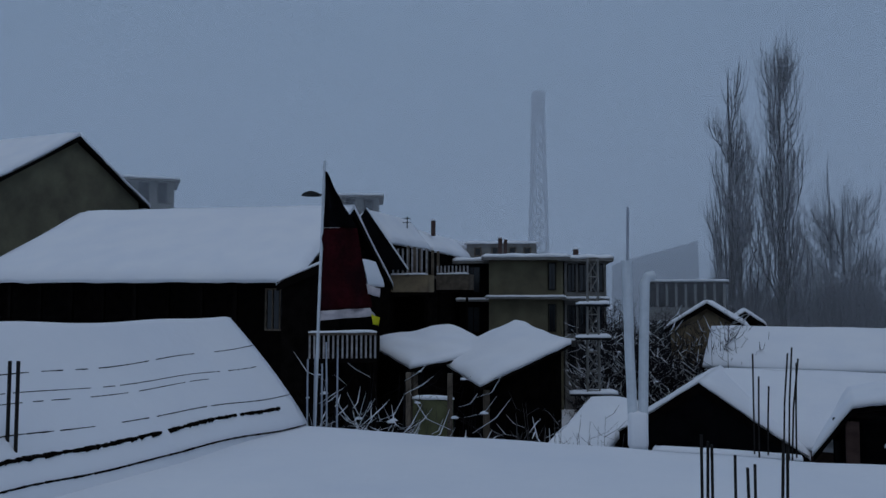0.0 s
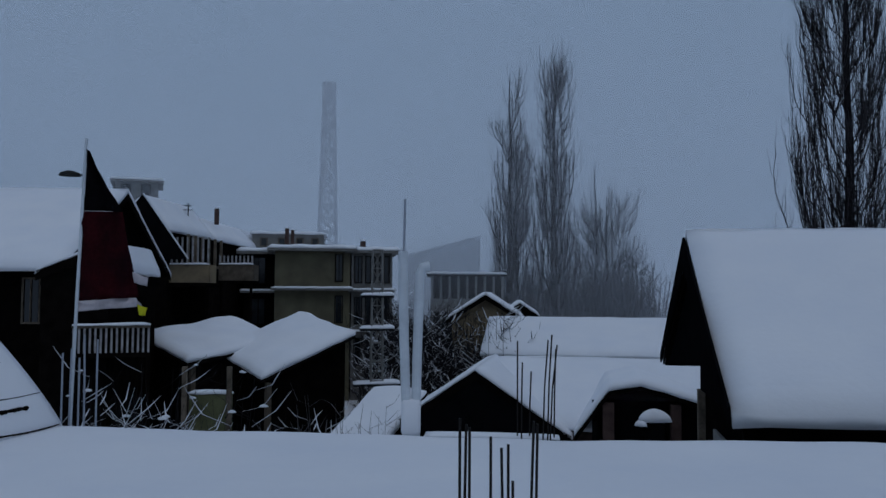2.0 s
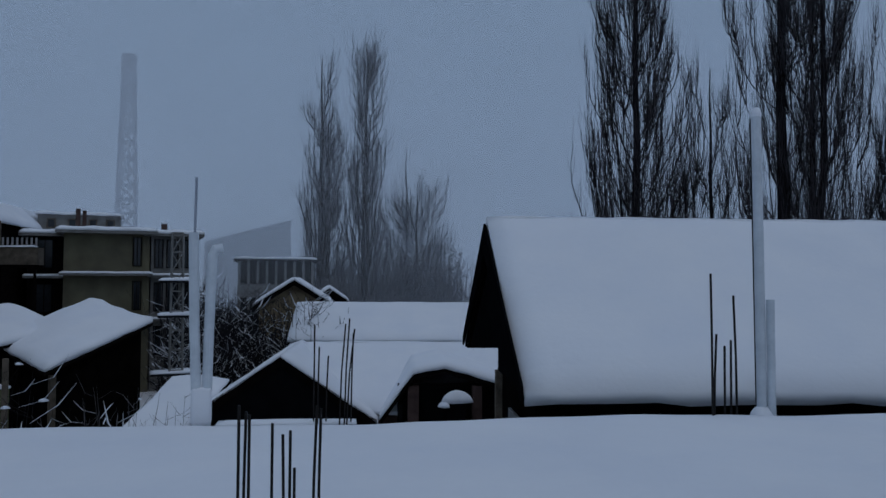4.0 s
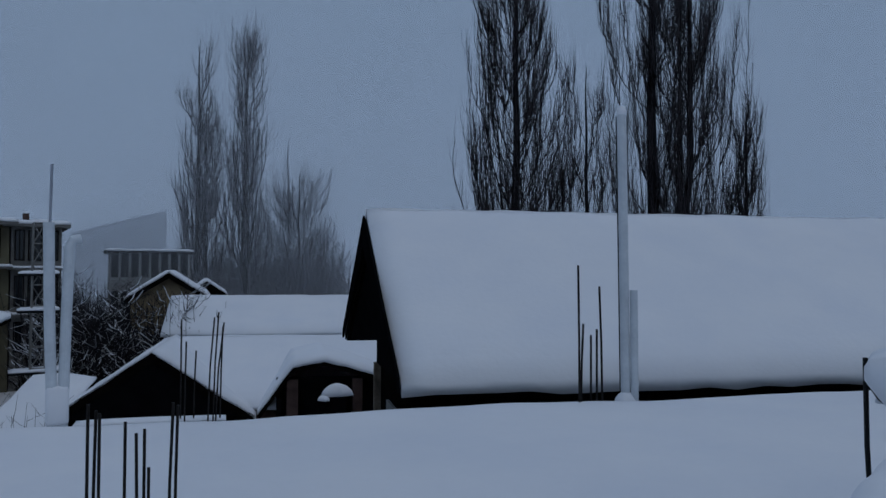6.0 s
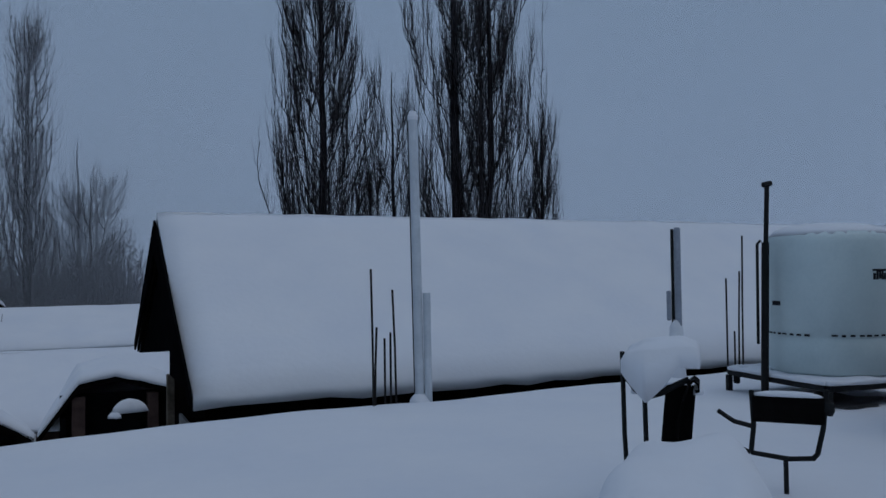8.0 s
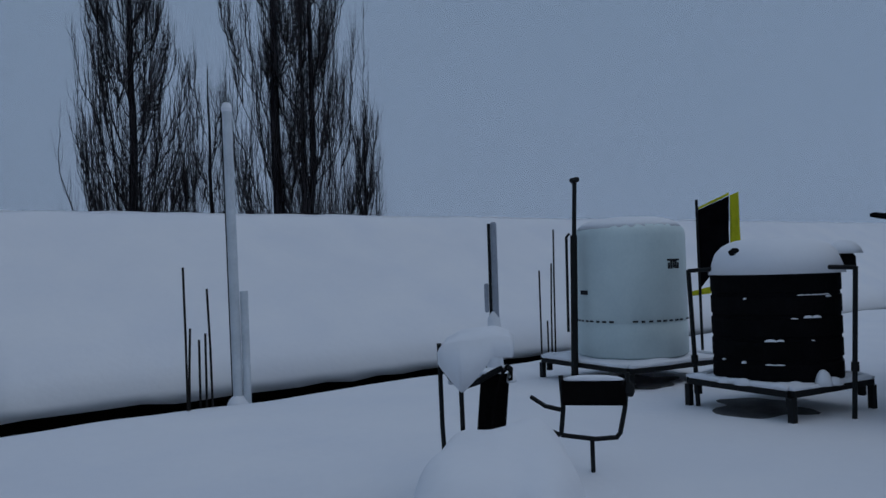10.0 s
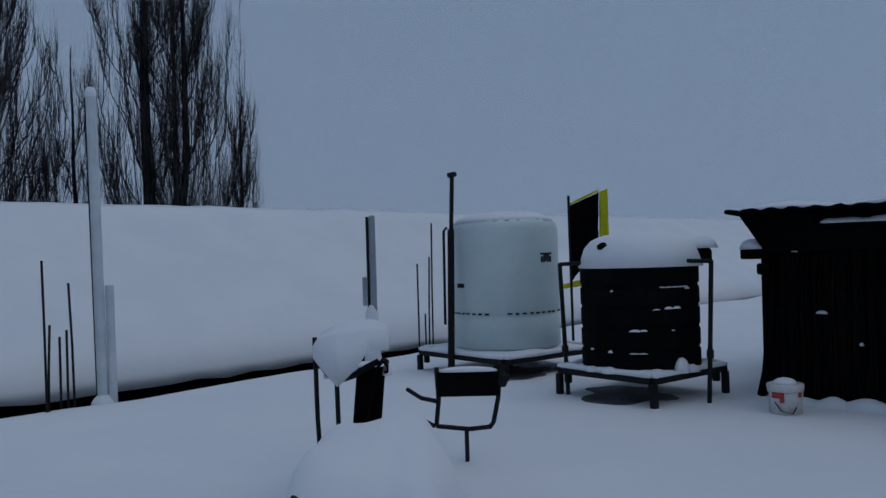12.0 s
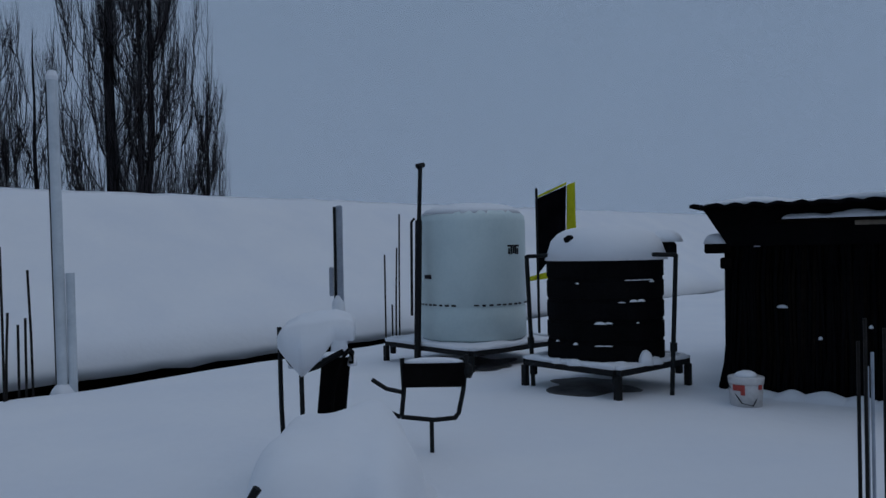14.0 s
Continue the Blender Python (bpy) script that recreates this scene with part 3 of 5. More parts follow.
for k in range(15):
    part("slat", box(B(), (-1.05 + 0.15 * k - 0.03, -0.02, 0.0), (-1.05 + 0.15 * k + 0.03, 0.02, 0.74)), RAIL_PAINT, slat)
for x in (-1.05, 1.05):
    part("post", box(B(), (x - 0.06, 0.05, GROUND + 0.5), (x + 0.06, 0.17, 0.74)), TIMBER, slat)
block_house("far_block", "hazy flat-roofed block behind the gables", (-20.3, 84.0), -12.0, 4.0, 6.0, 12.3, CONCRETE, 2, ledge=False, porch=((0.5, 1.4), (2.4, 3.3)))


def chimney(at, w, h, label):
    c = thing("chimney", label, "chimney", at, 0)
    part("stack", box(B(), (-w / 2, -w / 2, 0), (w / 2, w / 2, h), 0.03), BRICK, c)
    part("snow_hat", snow_heap(B(), w * 0.6, w * 0.6, w * 0.4, 3, n=12), SNOW, c, smooth=True).location.z = h


chimney((-6.9, 58.5, 5.9), 0.3, 1.1, "small brick chimney with a snow hat on the balcony house")
chimney((-2.3, 62.5, 4.6), 0.3, 1.4, "thin vent stack on the flat roof")
chimney((-1.9, 62.7, 4.6), 0.25, 1.3, "thin vent stack beside another on the flat roof")
chimney((3.4, 62.5, 4.5), 0.4, 0.6, "short snow-capped roof vent")
rooms = thing("roof_room", "low rooftop room with a snow roof", "roof room", (-5.2, 66.0, 4.3), 0)
part("wall", box(B(), (0, 0, 0), (5.6, 4, 1.5)), CONCRETE, rooms)
snow_slab("roof_snow", rooms, lambda s, t: (-0.2 + 6 * s, -0.2 + 4.4 * t, 1.75), 16, 8, 0.25, wob=0.1)
for x in (0.6, 2.0, 3.4, 4.6):
    window_part(rooms, x, x + 0.6, -0.03, 0.5, 1.2, 0)


# low outhouses with single-pitch snow roofs
def lean_to(name, label, at, heading, w, d, z_front, z_back, wall, slope_x=0.0, snow=0.22, front_wall=None, seed=0.0):
    """A shed with its near eave along its own x at y = 0 and its roof rising backwards."""
    h = thing(name, label, "shed", (at[0], at[1], GROUND), heading)
    zf, zb = z_front - GROUND, z_back - GROUND

    def top(s, t):
        return (-0.3 + (w + 0.6) * s, -0.35 + (d + 0.6) * t, zf + (zb - zf) * t + slope_x * (s - 0.0) + snow)

    bm = B()
    c = [Vector(top(s, t)) - Vector((0, 0, snow + 0.02)) for s, t in ((0, 0), (1, 0), (1, 1), (0, 1))]
    a, b = [bm.verts.new(p) for p in c], [bm.verts.new(p - Vector((0, 0, 0.1))) for p in c]
    bm.faces.new(a)
    bm.faces.new(b[::-1])
    for i in range(4):
        bm.faces.new((a[i], b[i], b[(i + 1) % 4], a[(i + 1) % 4]))
    roof = part("roof", bm, TIMBER, h)
    snow_slab("roof_snow", roof, top, 22, 18, snow, wob=0.10, scale=0.9, seed=seed)
    bm = B()
    q = [(0, 0, zf - 0.12), (w, 0, zf + slope_x - 0.12), (w, d, zb + slope_x - 0.12), (0, d, zb - 0.12)]
    a, b = [bm.verts.new(p) for p in q], [bm.verts.new((p[0], p[1], 0)) for p in q]
    bm.faces.new(a)
    bm.faces.new(b[::-1])
    for i in range(4):
        bm.faces.new((a[i], b[i], b[(i + 1) % 4], a[(i + 1) % 4]))
    part("wall", bm, wall, h)
    for x in (0.0, w):
        part("corner_post", box(B(), (x - 0.09, -0.09, 0), (x + 0.09, 0.09, zf + slope_x * x / w - 0.14)), TIMBER_PALE, h)
    return h


lean_to("far_hall", "distant hall with a steep grey single-pitch roof", (13.5, 156.0), 4.0, 15.5, 10.0, 7.6, 8.0, FAR_GREY, slope_x=4.4, seed=37)
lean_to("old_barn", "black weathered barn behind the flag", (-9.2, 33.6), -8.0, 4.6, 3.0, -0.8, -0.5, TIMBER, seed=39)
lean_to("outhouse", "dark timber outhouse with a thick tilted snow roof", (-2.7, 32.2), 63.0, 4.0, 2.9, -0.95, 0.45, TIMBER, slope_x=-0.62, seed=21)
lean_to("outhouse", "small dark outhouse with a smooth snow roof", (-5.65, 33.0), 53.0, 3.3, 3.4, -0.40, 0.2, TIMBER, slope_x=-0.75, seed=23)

# the yard below the outhouses: a lime-washed wall, pale posts, a boxed flue
yard_wall = thing("yard_wall", "low lime-green yard wall with snow along its top", "wall", (-2.85, 25.6, GROUND), 10.0)
part("wall", box(B(), (-0.1, 0, 0), (1.15, 0.2, 4.9)), LIME_WALL, yard_wall)
snow_slab("wall_snow", yard_wall, lambda s, t: (-0.12 + 1.29 * s, -0.04 + 0.28 * t, 5.02), 10, 3, 0.1, wob=0.05)
for at, h, label in (((-3.05, 25.4), 5.75, "weathered grey post holding up the outhouse eave"), ((-1.75, 25.3), 5.75, "pale post beside the lime-green wall")):
    post = thing("yard_post", label, "post", (at[0], at[1], GROUND), 8.0)
    part("shaft", box(B(), (-0.07, -0.07, 0), (0.07, 0.07, h), 0.015), TIMBER_PALE, post)
flue = thing("roof_flue", "boxed grey flue with snow on its lid on the outhouse roof", "flue", (-0.85, 36.2, GROUND), 12.0)
part("box", box(B(), (-0.5, -0.3, 0), (0.5, 0.3, 6.45), 0.02), CONCRETE, flue)
part("snow_hat", snow_heap(B(), 0.55, 0.36, 0.22, 6, n=18), SNOW, flue, smooth=True).location.z = 6.44
antenna = thing("roof_antenna", "thin dark aerial on the gable house roof", "aerial", (-7.2, 49.0, 4.5), 0)
part("mast", tube(B(), [(0, 0, 0), (0.03, 0, 1.9)], 0.035, 6), STEEL_PAINT, antenna)
for z, w in ((1.75, 0.45), (1.5, 0.6)):
    part("cross_bar", tube(B(), [(-w / 2, 0, z), (w / 2, 0, z)], 0.025, 6), STEEL_PAINT, antenna)

# cross-gabled cottage beyond the long house's open corner
cottage = gable_house("cottage", "low cottage with a snow roof and dark open gables", (6.97, 29.38), HU - 90, 8.6, 4.2, -2.70, -1.10, BRICK, over=0.45, snow=0.28, seed=27)
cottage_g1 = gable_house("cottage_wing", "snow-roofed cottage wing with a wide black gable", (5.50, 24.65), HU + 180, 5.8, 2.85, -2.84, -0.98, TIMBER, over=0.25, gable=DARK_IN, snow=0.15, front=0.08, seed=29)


def open_porch():
    """The cottage's brick-pillared porch: a clipped gable roof, open in front."""
    t = thing("cottage_porch", "open brick-pillared porch under a clipped snow gable", "porch", (10.25, 23.42, GROUND), HU + 180)
    g = -GROUND
    # across, height: the eaves, the two shoulders and the blunt top
    prof = [(-1.95, -1.94 + g), (-0.85, -1.58 + g), (0.05, -1.32 + g), (0.95, -1.50 + g), (1.95, -2.85 + g)]
    depth = 5.2
    bm = B()
    rings = [[bm.verts.new((x, y, z + dz)) for y, z in prof] for x, dz in ((0, -0.14), (depth, -0.14), (depth, 0), (0, 0))]
    for a, b in zip(rings, rings[1:] + rings[:1]):
        for k in range(len(prof) - 1):
            bm.faces.new((a[k], a[k + 1], b[k + 1], b[k]))
    bm.faces.new([r[0] for r in rings])
    bm.faces.new([r[-1] for r in rings][::-1])
    roof = part("roof", bm, TIMBER, t)

    def top(s, u):
        f = s * (len(prof) - 1)
        k = min(len(prof) - 2, int(f))
        (ya, za), (yb, zb) = prof[k], prof[k + 1]
        y, z = ya + (yb - ya) * (f - k), za + (zb - za) * (f - k)
        return (-0.06 + depth * u, y * 1.02, z + 0.24)

    snow_slab("roof_snow", roof, top, 28, 12, 0.23, wob=0.05, seed=31)
    # inner walls in near-black: the open porch's shade is put into their colour
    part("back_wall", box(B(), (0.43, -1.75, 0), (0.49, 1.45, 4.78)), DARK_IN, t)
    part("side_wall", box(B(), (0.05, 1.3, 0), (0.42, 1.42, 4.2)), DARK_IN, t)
    for y, w, top_z in ((0.98, 0.34, -1.85), (-0.95, 0.30, -1.85), (-1.75, 0.22, -2.12)):
        part("brick_pillar", box(B(), (0.10, y - w / 2, 0), (0.42, y + w / 2, top_z + g), 0.012), BRICK, t)
    part("gutter", tube(B(), [(-0.08, -1.98, -1.98 + g), (2.0, -1.98, -1.98 + g)], 0.05, 8), STEEL_PAINT, t)


open_porch()
bin_ = thing("yard_bin", "covered bin in the cottage porch with a lump of snow", "bin", (10.42, 23.05, GROUND), 20)
part("body", box(B(), (-0.3, -0.2, 0), (0.3, 0.25, 4.32), 0.04), DARK_IN, bin_)
part("snow_lump", snow_heap(B(), 0.38, 0.30, 0.36, 15, lumpy=0.6, power=2.0), SNOW, bin_, smooth=True).location.z = 4.31
part("snow_lump", snow_heap(B(), 0.20, 0.2, 0.16, 19, lumpy=0.6), SNOW, bin_, smooth=True).location = (-0.32, -0.1, 4.2)
part("ledge", box(B(), (-0.5, -0.24, 4.1), (-0.301, 0.1, 4.2), 0.01), DARK_IN, bin_)
gable_house("long_barn", "long low barn under an even snow roof", (8.6, 38.4), HU - 90, 12.0, 3.4, -1.3, 0.05, TIMBER, over=0.3, snow=0.25, seed=33)
gable_house("far_cottage", "small ochre-gabled cottage with a snow roof", (10.1, 47.6), -78.0, 7.0, 2.3, -0.25, 1.15, OCHRE, over=0.3, snow=0.25, seed=35)
gable_house("back_shed", "small snow-roofed shed behind the ochre cottage", (13.4, 53.0), -78.0, 5.0, 1.3, -0.25, 0.6, TIMBER, over=0.2, snow=0.22, seed=47)
block_house("far_block", "distant pale block with a roof terrace", (-41.5, 75.5), -28.0, 6.0, 6.0, 13.4, CONCRETE, 2, ledge=False, porch=((0.8, 1.8), (2.6, 3.6), (4.4, 5.3)))


# ---- trees ----
def strip_prism(verts, faces, pts, radii, sides=3):
    """A thin branch as a tapered prism through pts."""
    base = len(verts)
    for p, r in zip(pts, radii):
        for k in range(sides):
            a = k * math.tau / sides
            verts.append((p[0] + r * math.cos(a), p[1] + r * math.sin(a), p[2]))
    for i in range(len(pts) - 1):
        for k in range(sides):
            a, b = base + i * sides + k, base + i * sides + (k + 1) % sides
            faces.append((a, b, b + sides, a + sides))


def poplar(label, at, height, width, seed, limbs, shoots, stems=1, r=0.35, bare=0.08, thick=0.02, group="", twig=None, spread=1.0, top=0.8):
    """A bare poplar: trunk, limbs that arch out and turn upright, forks on them, and a crown of long upright shoots."""
    rng = random.Random(seed)
    t = thing("poplar_tree", label, "tree", (at[0], at[1], GROUND), 0, group)
    bv, bf, tv, tf = [], [], [], []
    spines = []
    for k in range(stems):
        a = rng.uniform(0, math.tau)
        h = height * (1 if not k else rng.uniform(0.72, 0.92))
        off, lean = (0.0, 0.0) if not k else (r * 1.1, width * rng.uniform(0.10, 0.17))
        pts = []
        for i in range(17):
            f = i / 16
            g = lean * min(1, f * 2.2) ** 0.8
            pts.append(Vector((off * math.cos(a) + g * math.cos(a) + 0.22 * noise.noise(Vector((f * 5, seed, k))), off * math.sin(a) + g * math.sin(a), h * f)))
        rr = r * (1 if not k else 0.66)
        strip_prism(bv, bf, pts, [rr * (1 - i / 16) ** 0.8 + thick * 0.6 for i in range(17)], 8)
        spines.append((pts, h))

    def branch(start, a, reach, rise, r0, r1, verts, faces, n=8, rough=0.05):
        pts, phase = [], rng.uniform(0, 50)
        for i in range(n + 1):
            g = i / n
            out = reach * (1 - (1 - g) ** 2.4)
            w = Vector((noise.noise(Vector((g * 3.2, phase, 0))), noise.noise(Vector((g * 3.2, phase, 9))), 0)) * rough * rise * min(1, g * 3)
            pts.append(start + Vector((out * math.cos(a), out * math.sin(a), rise * (0.35 * g + 0.65 * g**1.35))) + w)
        strip_prism(verts, faces, pts, [r0 + (r1 - r0) * (i / n) ** 0.8 for i in range(n + 1)], 4)
        return pts

    def on(pts, g):
        f = g * (len(pts) - 1)
        i = min(len(pts) - 2, int(f))
        return pts[i].lerp(pts[i + 1], f - i)

    carriers = []
    for k in range(limbs):
        pts, h = spines[k % stems]
        f = bare + (top - bare) * ((k + rng.random()) / limbs) ** 1.15
        start = on(pts, f)
        a = k * 2.39996 + rng.uniform(-0.5, 0.5)
        reach = width / 2 * (1 - f) * rng.uniform(0.5, 1.0)
        rise = min(height * rng.uniform(0.22, 0.42) * (1 - 0.45 * f), (h * 0.99 - start.z) * rng.uniform(0.75, 0.97))
        limb = branch(start, a, reach, rise, thick * 3.4 * (1.15 - f), thick * 0.6, bv, bf, 9)
        carriers.append((limb, a, rise))
        for m in range(rng.randint(3, 5)):
            g = rng.uniform(0.12, 0.75)
            b = a + rng.uniform(-1.5, 1.5)
            sub = branch(on(limb, g), b, rng.uniform(0.25, 0.9) * width * 0.11 * spread, rise * rng.uniform(0.3, 0.6), thick * 1.7, thick * 0.45, bv, bf, 6)
            carriers.append((sub, b, rise * 0.5))
    for pts, h in spines:
        carriers += [(pts[8:], rng.uniform(0, math.tau), h * 0.2)] * 4
    for k in range(shoots):
        pts, a, rise = rng.choice(carriers)
        b = a + rng.uniform(-2.2, 2.2)
        branch(on(pts, rng.uniform(0.08, 0.97)), b, rng.uniform(0.10, 0.55) * spread, rng.uniform(0.7, 2.6) * height / 32, thick * 0.8, thick * 0.28, tv, tf, 4, 0.08)
    raw("trunk", bv, bf, BARK, t)
    raw("crown", tv, tf, twig or DARK_TWIG, t)
    return t


NEAR_ROW, FAR_ROW = "near poplars", "far poplars"
poplar("tall bare poplar with one straight dark trunk", (29.6, 42.1), 31.0, 11.0, 1, 64, 4600, 1, 0.36, 0.07, 0.024, NEAR_ROW)
poplar("tallest bare poplar with a forked dark trunk", (36.1, 37.1), 36.0, 12.0, 2, 84, 6000, 3, 0.44, 0.07, 0.024, NEAR_ROW)
poplar("lower bare poplar between two tall ones", (33.2, 39.7), 20.5, 7.8, 9, 40, 1700, 2, 0.20, 0.07, 0.022, NEAR_ROW)
poplar("young narrow bare poplar", (39.75, 33.3), 18.4, 4.6, 3, 30, 1300, 1, 0.20, 0.07, 0.022, NEAR_ROW)
# far row keeps the paler twigs, so part of its haze is base colour
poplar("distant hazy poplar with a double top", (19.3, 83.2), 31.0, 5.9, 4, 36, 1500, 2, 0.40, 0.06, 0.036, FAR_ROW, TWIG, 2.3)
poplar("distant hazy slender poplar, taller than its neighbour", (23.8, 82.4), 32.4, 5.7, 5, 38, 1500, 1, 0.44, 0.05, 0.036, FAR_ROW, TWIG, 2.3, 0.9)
poplar("pale distant tree almost lost in the haze", (32.0, 93.7), 23.5, 12.0, 6, 30, 1700, 3, 0.36, 0.30, 0.034, FAR_ROW, TWIG, 2.4, 0.7)
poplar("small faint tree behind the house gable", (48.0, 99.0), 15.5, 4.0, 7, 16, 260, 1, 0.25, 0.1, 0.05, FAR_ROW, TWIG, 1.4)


def shrub(verts, faces, at, h, w, rng, stems, r, lines):
    for k in range(stems):
        a, lean = rng.uniform(0, math.tau), rng.uniform(0.1, 1.0) * w
        hh = h * rng.uniform(0.55, 1.0)
        pts = [Vector((at[0] + lean * g**0.8 * math.cos(a) + 0.1 * rng.uniform(-1, 1), at[1] + lean * g**0.8 * math.sin(a), at[2] + hh * g)) for g in (0, 0.3, 0.6, 1.0)]
        strip_prism(verts, faces, pts, [r * 1.6, r, r * 0.7, r * 0.25], 3)
        for j in range(8):
            p = pts[1].lerp(pts[3], rng.random())
            b = rng.uniform(0, math.tau)
            l = rng.uniform(0.25, 0.6) * w
            q = [p, p + Vector((l * 0.6 * math.cos(b), l * 0.6 * math.sin(b), l * rng.uniform(0.1, 0.4))), p + Vector((l * math.cos(b), l * math.sin(b), l * rng.uniform(0.3, 0.9)))]
            strip_prism(verts, faces, q, [r * 0.7, r * 0.5, r * 0.15], 3)
            lines.append(q)


def thicket(name, label, seed, x0, x1, y0, y1, n, h, stems=9, r=0.03, snowy=0.0, material=None, clumps=0):
    """Bare shrubs; snowy: the share of their side twigs that carry a line of snow."""
    rng = random.Random(seed)
    v, f, lines = [], [], []
    for k in range(n):
        shrub(v, f, (rng.uniform(x0, x1), rng.uniform(y0, y1), GROUND), h * rng.uniform(0.6, 1.15), h * 0.28, rng, stems, r, lines)
    if snowy:
        sv, sf = [], []
        for q in lines:
            if rng.random() < snowy:
                up = Vector((0, 0, r * 0.8))
                strip_prism(sv, sf, [p + up for p in q], [r * 0.5, r * rng.uniform(0.7, 1.2), r * 0.2], 4)
        for k in range(clumps):
            c = rng.choice(lines)[1]
            w, base = rng.uniform(0.04, 0.10), len(sv)
            for ring, z in ((1.0, 0.0), (0.8, 0.5), (0.3, 0.8)):
                for i in range(7):
                    a = i * math.tau / 7
                    sv.append((c.x + w * ring * math.cos(a) * rng.uniform(0.8, 1.3), c.y + w * ring * math.sin(a), c.z + w * z * 0.8))
            for o in (0, 7):
                for i in range(7):
                    sf.append((base + o + i, base + o + (i + 1) % 7, base + o + 7 + (i + 1) % 7, base + o + 7 + i))
            sf += [tuple(base + 14 + i for i in range(7)), tuple(base + 6 - i for i in range(7))]
        tagged(raw("branch_snow", sv, sf, SNOW_OLD), "snow lying along the bare branches", "snow", kind="stuff")
    return tagged(raw(name, v, f, material or TWIG), label, "bushes", kind="stuff")


thicket("orchard_thicket", "tangle of bare snow-dusted fruit trees below the roofs", 5, 3.4, 9.6, 35.0, 46.0, 110, 6.6, 14, 0.032, 0.16, BARK, 240)
thicket("back_thicket", "dark bare trees behind the cottage", 15, 4.5, 12.0, 50.0, 61.0, 80, 7.2, 14, 0.04, 0.08, BARK)
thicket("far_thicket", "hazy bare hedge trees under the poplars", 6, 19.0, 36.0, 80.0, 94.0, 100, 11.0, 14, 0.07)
thicket("yard_thicket", "bare garden shrubs in the yard beside the outhouse", 7, 0.4, 3.0, 20.0, 23.5, 22, 4.9, 10, 0.018, 0.22, None, 60)
thicket("near_shrubs", "snow-laden shrubs just below the roof's edge", 8, -4.2, -1.0, 16.5, 20.5, 38, 5.8, 11, 0.015, 0.4, BARK, 500)


# ---- mast and pole ----
def lattice(bm, h, w0, w1, bays, r):
    c = lambda z: [(sx * (w0 + (w1 - w0) * z / h) / 2, sy * (w0 + (w1 - w0) * z / h) / 2, z) for sx, sy in ((-1, -1), (1, -1), (1, 1), (-1, 1))]
    for i in range(bays):
        a, b = c(h * i / bays), c(h * (i + 1) / bays)
        for k in range(4):
            j = (k + 1) % 4
            rod(bm, a[k], b[k], r, sides=4, caps=False)
            rod(bm, a[k], b[j], r * 0.6, sides=4, caps=False)
            rod(bm, b[k], b[j], r * 0.6, sides=4, caps=False)
    return bm


mast = thing("radio_mast", "tall lattice radio mast fading into the haze", "mast", (-0.4, 180.0, GROUND), 0)
part("lattice", lattice(B(), 53.0, 4.6, 1.9, 18, 0.44), FAR_GREY, mast)
part("base_house", box(B(), (-6, -4, 0), (6.5, 4, 15.5), 0.3), CONCRETE, mast)
part("antenna_drum", box(B(), (-1.5, -1.5, 49), (1.5, 1.5, 53.7), 0.4), FAR_GREY, mast)

tower_pole = thing("utility_pole", "lattice utility pole with snowy transformer platforms", "utility pole", (2.85, 30.4, GROUND), 0)
part("lattice", lattice(B(), 9.5, 0.5, 0.36, 14, 0.035), CONCRETE, tower_pole)
for z, w in ((7.75, 1.2), (6.55, 1.25), (4.55, 1.7)):
    arm = part("platform", box(B(), (-w / 2, -0.3, z), (w / 2, 0.3, z + 0.09)), STEEL_PAINT, tower_pole)
    snow_slab("platform_snow", arm, lambda s, t, w=w, z=z: (-w / 2 + w * s, -0.32 + 0.64 * t, z + 0.2), 10, 5, 0.12, wob=0.05)


# ---- on the own roof ----
def rebars(label, at, rods, r=0.011, group="column starter bars", surface=None):
    """A column's starter bars: (x, y, height, lean) each, with tie hoops low down."""
    t = thing("starter_bars", label, "rebar", at, math.degrees(math.atan2(RV.x, RV.y)), group)
    for x, y, h, lean in rods:
        part("bar", tube(B(), [(x, y, -0.3), (x + lean * 0.4, y, h * 0.5), (x + lean, y, h)], r, 6), surface or STEEL, t)
    return t


rebars("dark starter bars standing up from the snow in the roof's middle", (2.2, 4.75, 0), [(-0.24, 0, 0.77, 0.0), (-0.22, 0.05, 0.73, 0.01), (-0.19, 0.02, 0.72, 0.0), (-0.08, 0.1, 0.66, 0.0), (-0.01, 0.0, 0.62, -0.01), (0.015, 0.05, 0.63, 0.0), (0.04, 0.0, 0.45, 0.0), (0.13, 0.02, 0.76, 0.02), (0.16, 0.06, 0.74, 0.01)], 0.0085)
rebars("thin dark starter bars on the roof's edge", (3.295, 8.6, 0), [(-0.15, 0.1, 0.93, 0.0), (-0.11, 0.0, 0.72, 0.01), (-0.03, 0.1, 0.62, 0.02), (0.10, 0.0, 0.95, 0.06), (0.15, 0.05, 1.0, 0.05), (0.17, 0.0, 0.9, 0.08), (0.22, 0.1, 0.85, 0.02)], 0.009)
rebars("dark starter bars at the roof's edge beside the pole", (7.20, 7.46, 0), [(-0.12, 0.0, 1.48, -0.02), (-0.10, 0.02, 0.85, 0.03), (0.06, 0.1, 0.72, 0.0), (0.14, 0.12, 0.78, 0.0), (0.20, 0.1, 1.25, -0.04)], 0.012)
rebars("snow-dusted starter bars below the flag", (-1.45, 9.7, 0), [(-0.14, 0, 0.75, 0.0), (-0.05, 0.0, 0.8, 0.01), (0.05, 0.0, 0.7, 0.0), (0.12, 0.0, 0.95, -0.02), (0.25, 0.0, 0.9, 0.0)], 0.010, surface=GREY_PIPE)
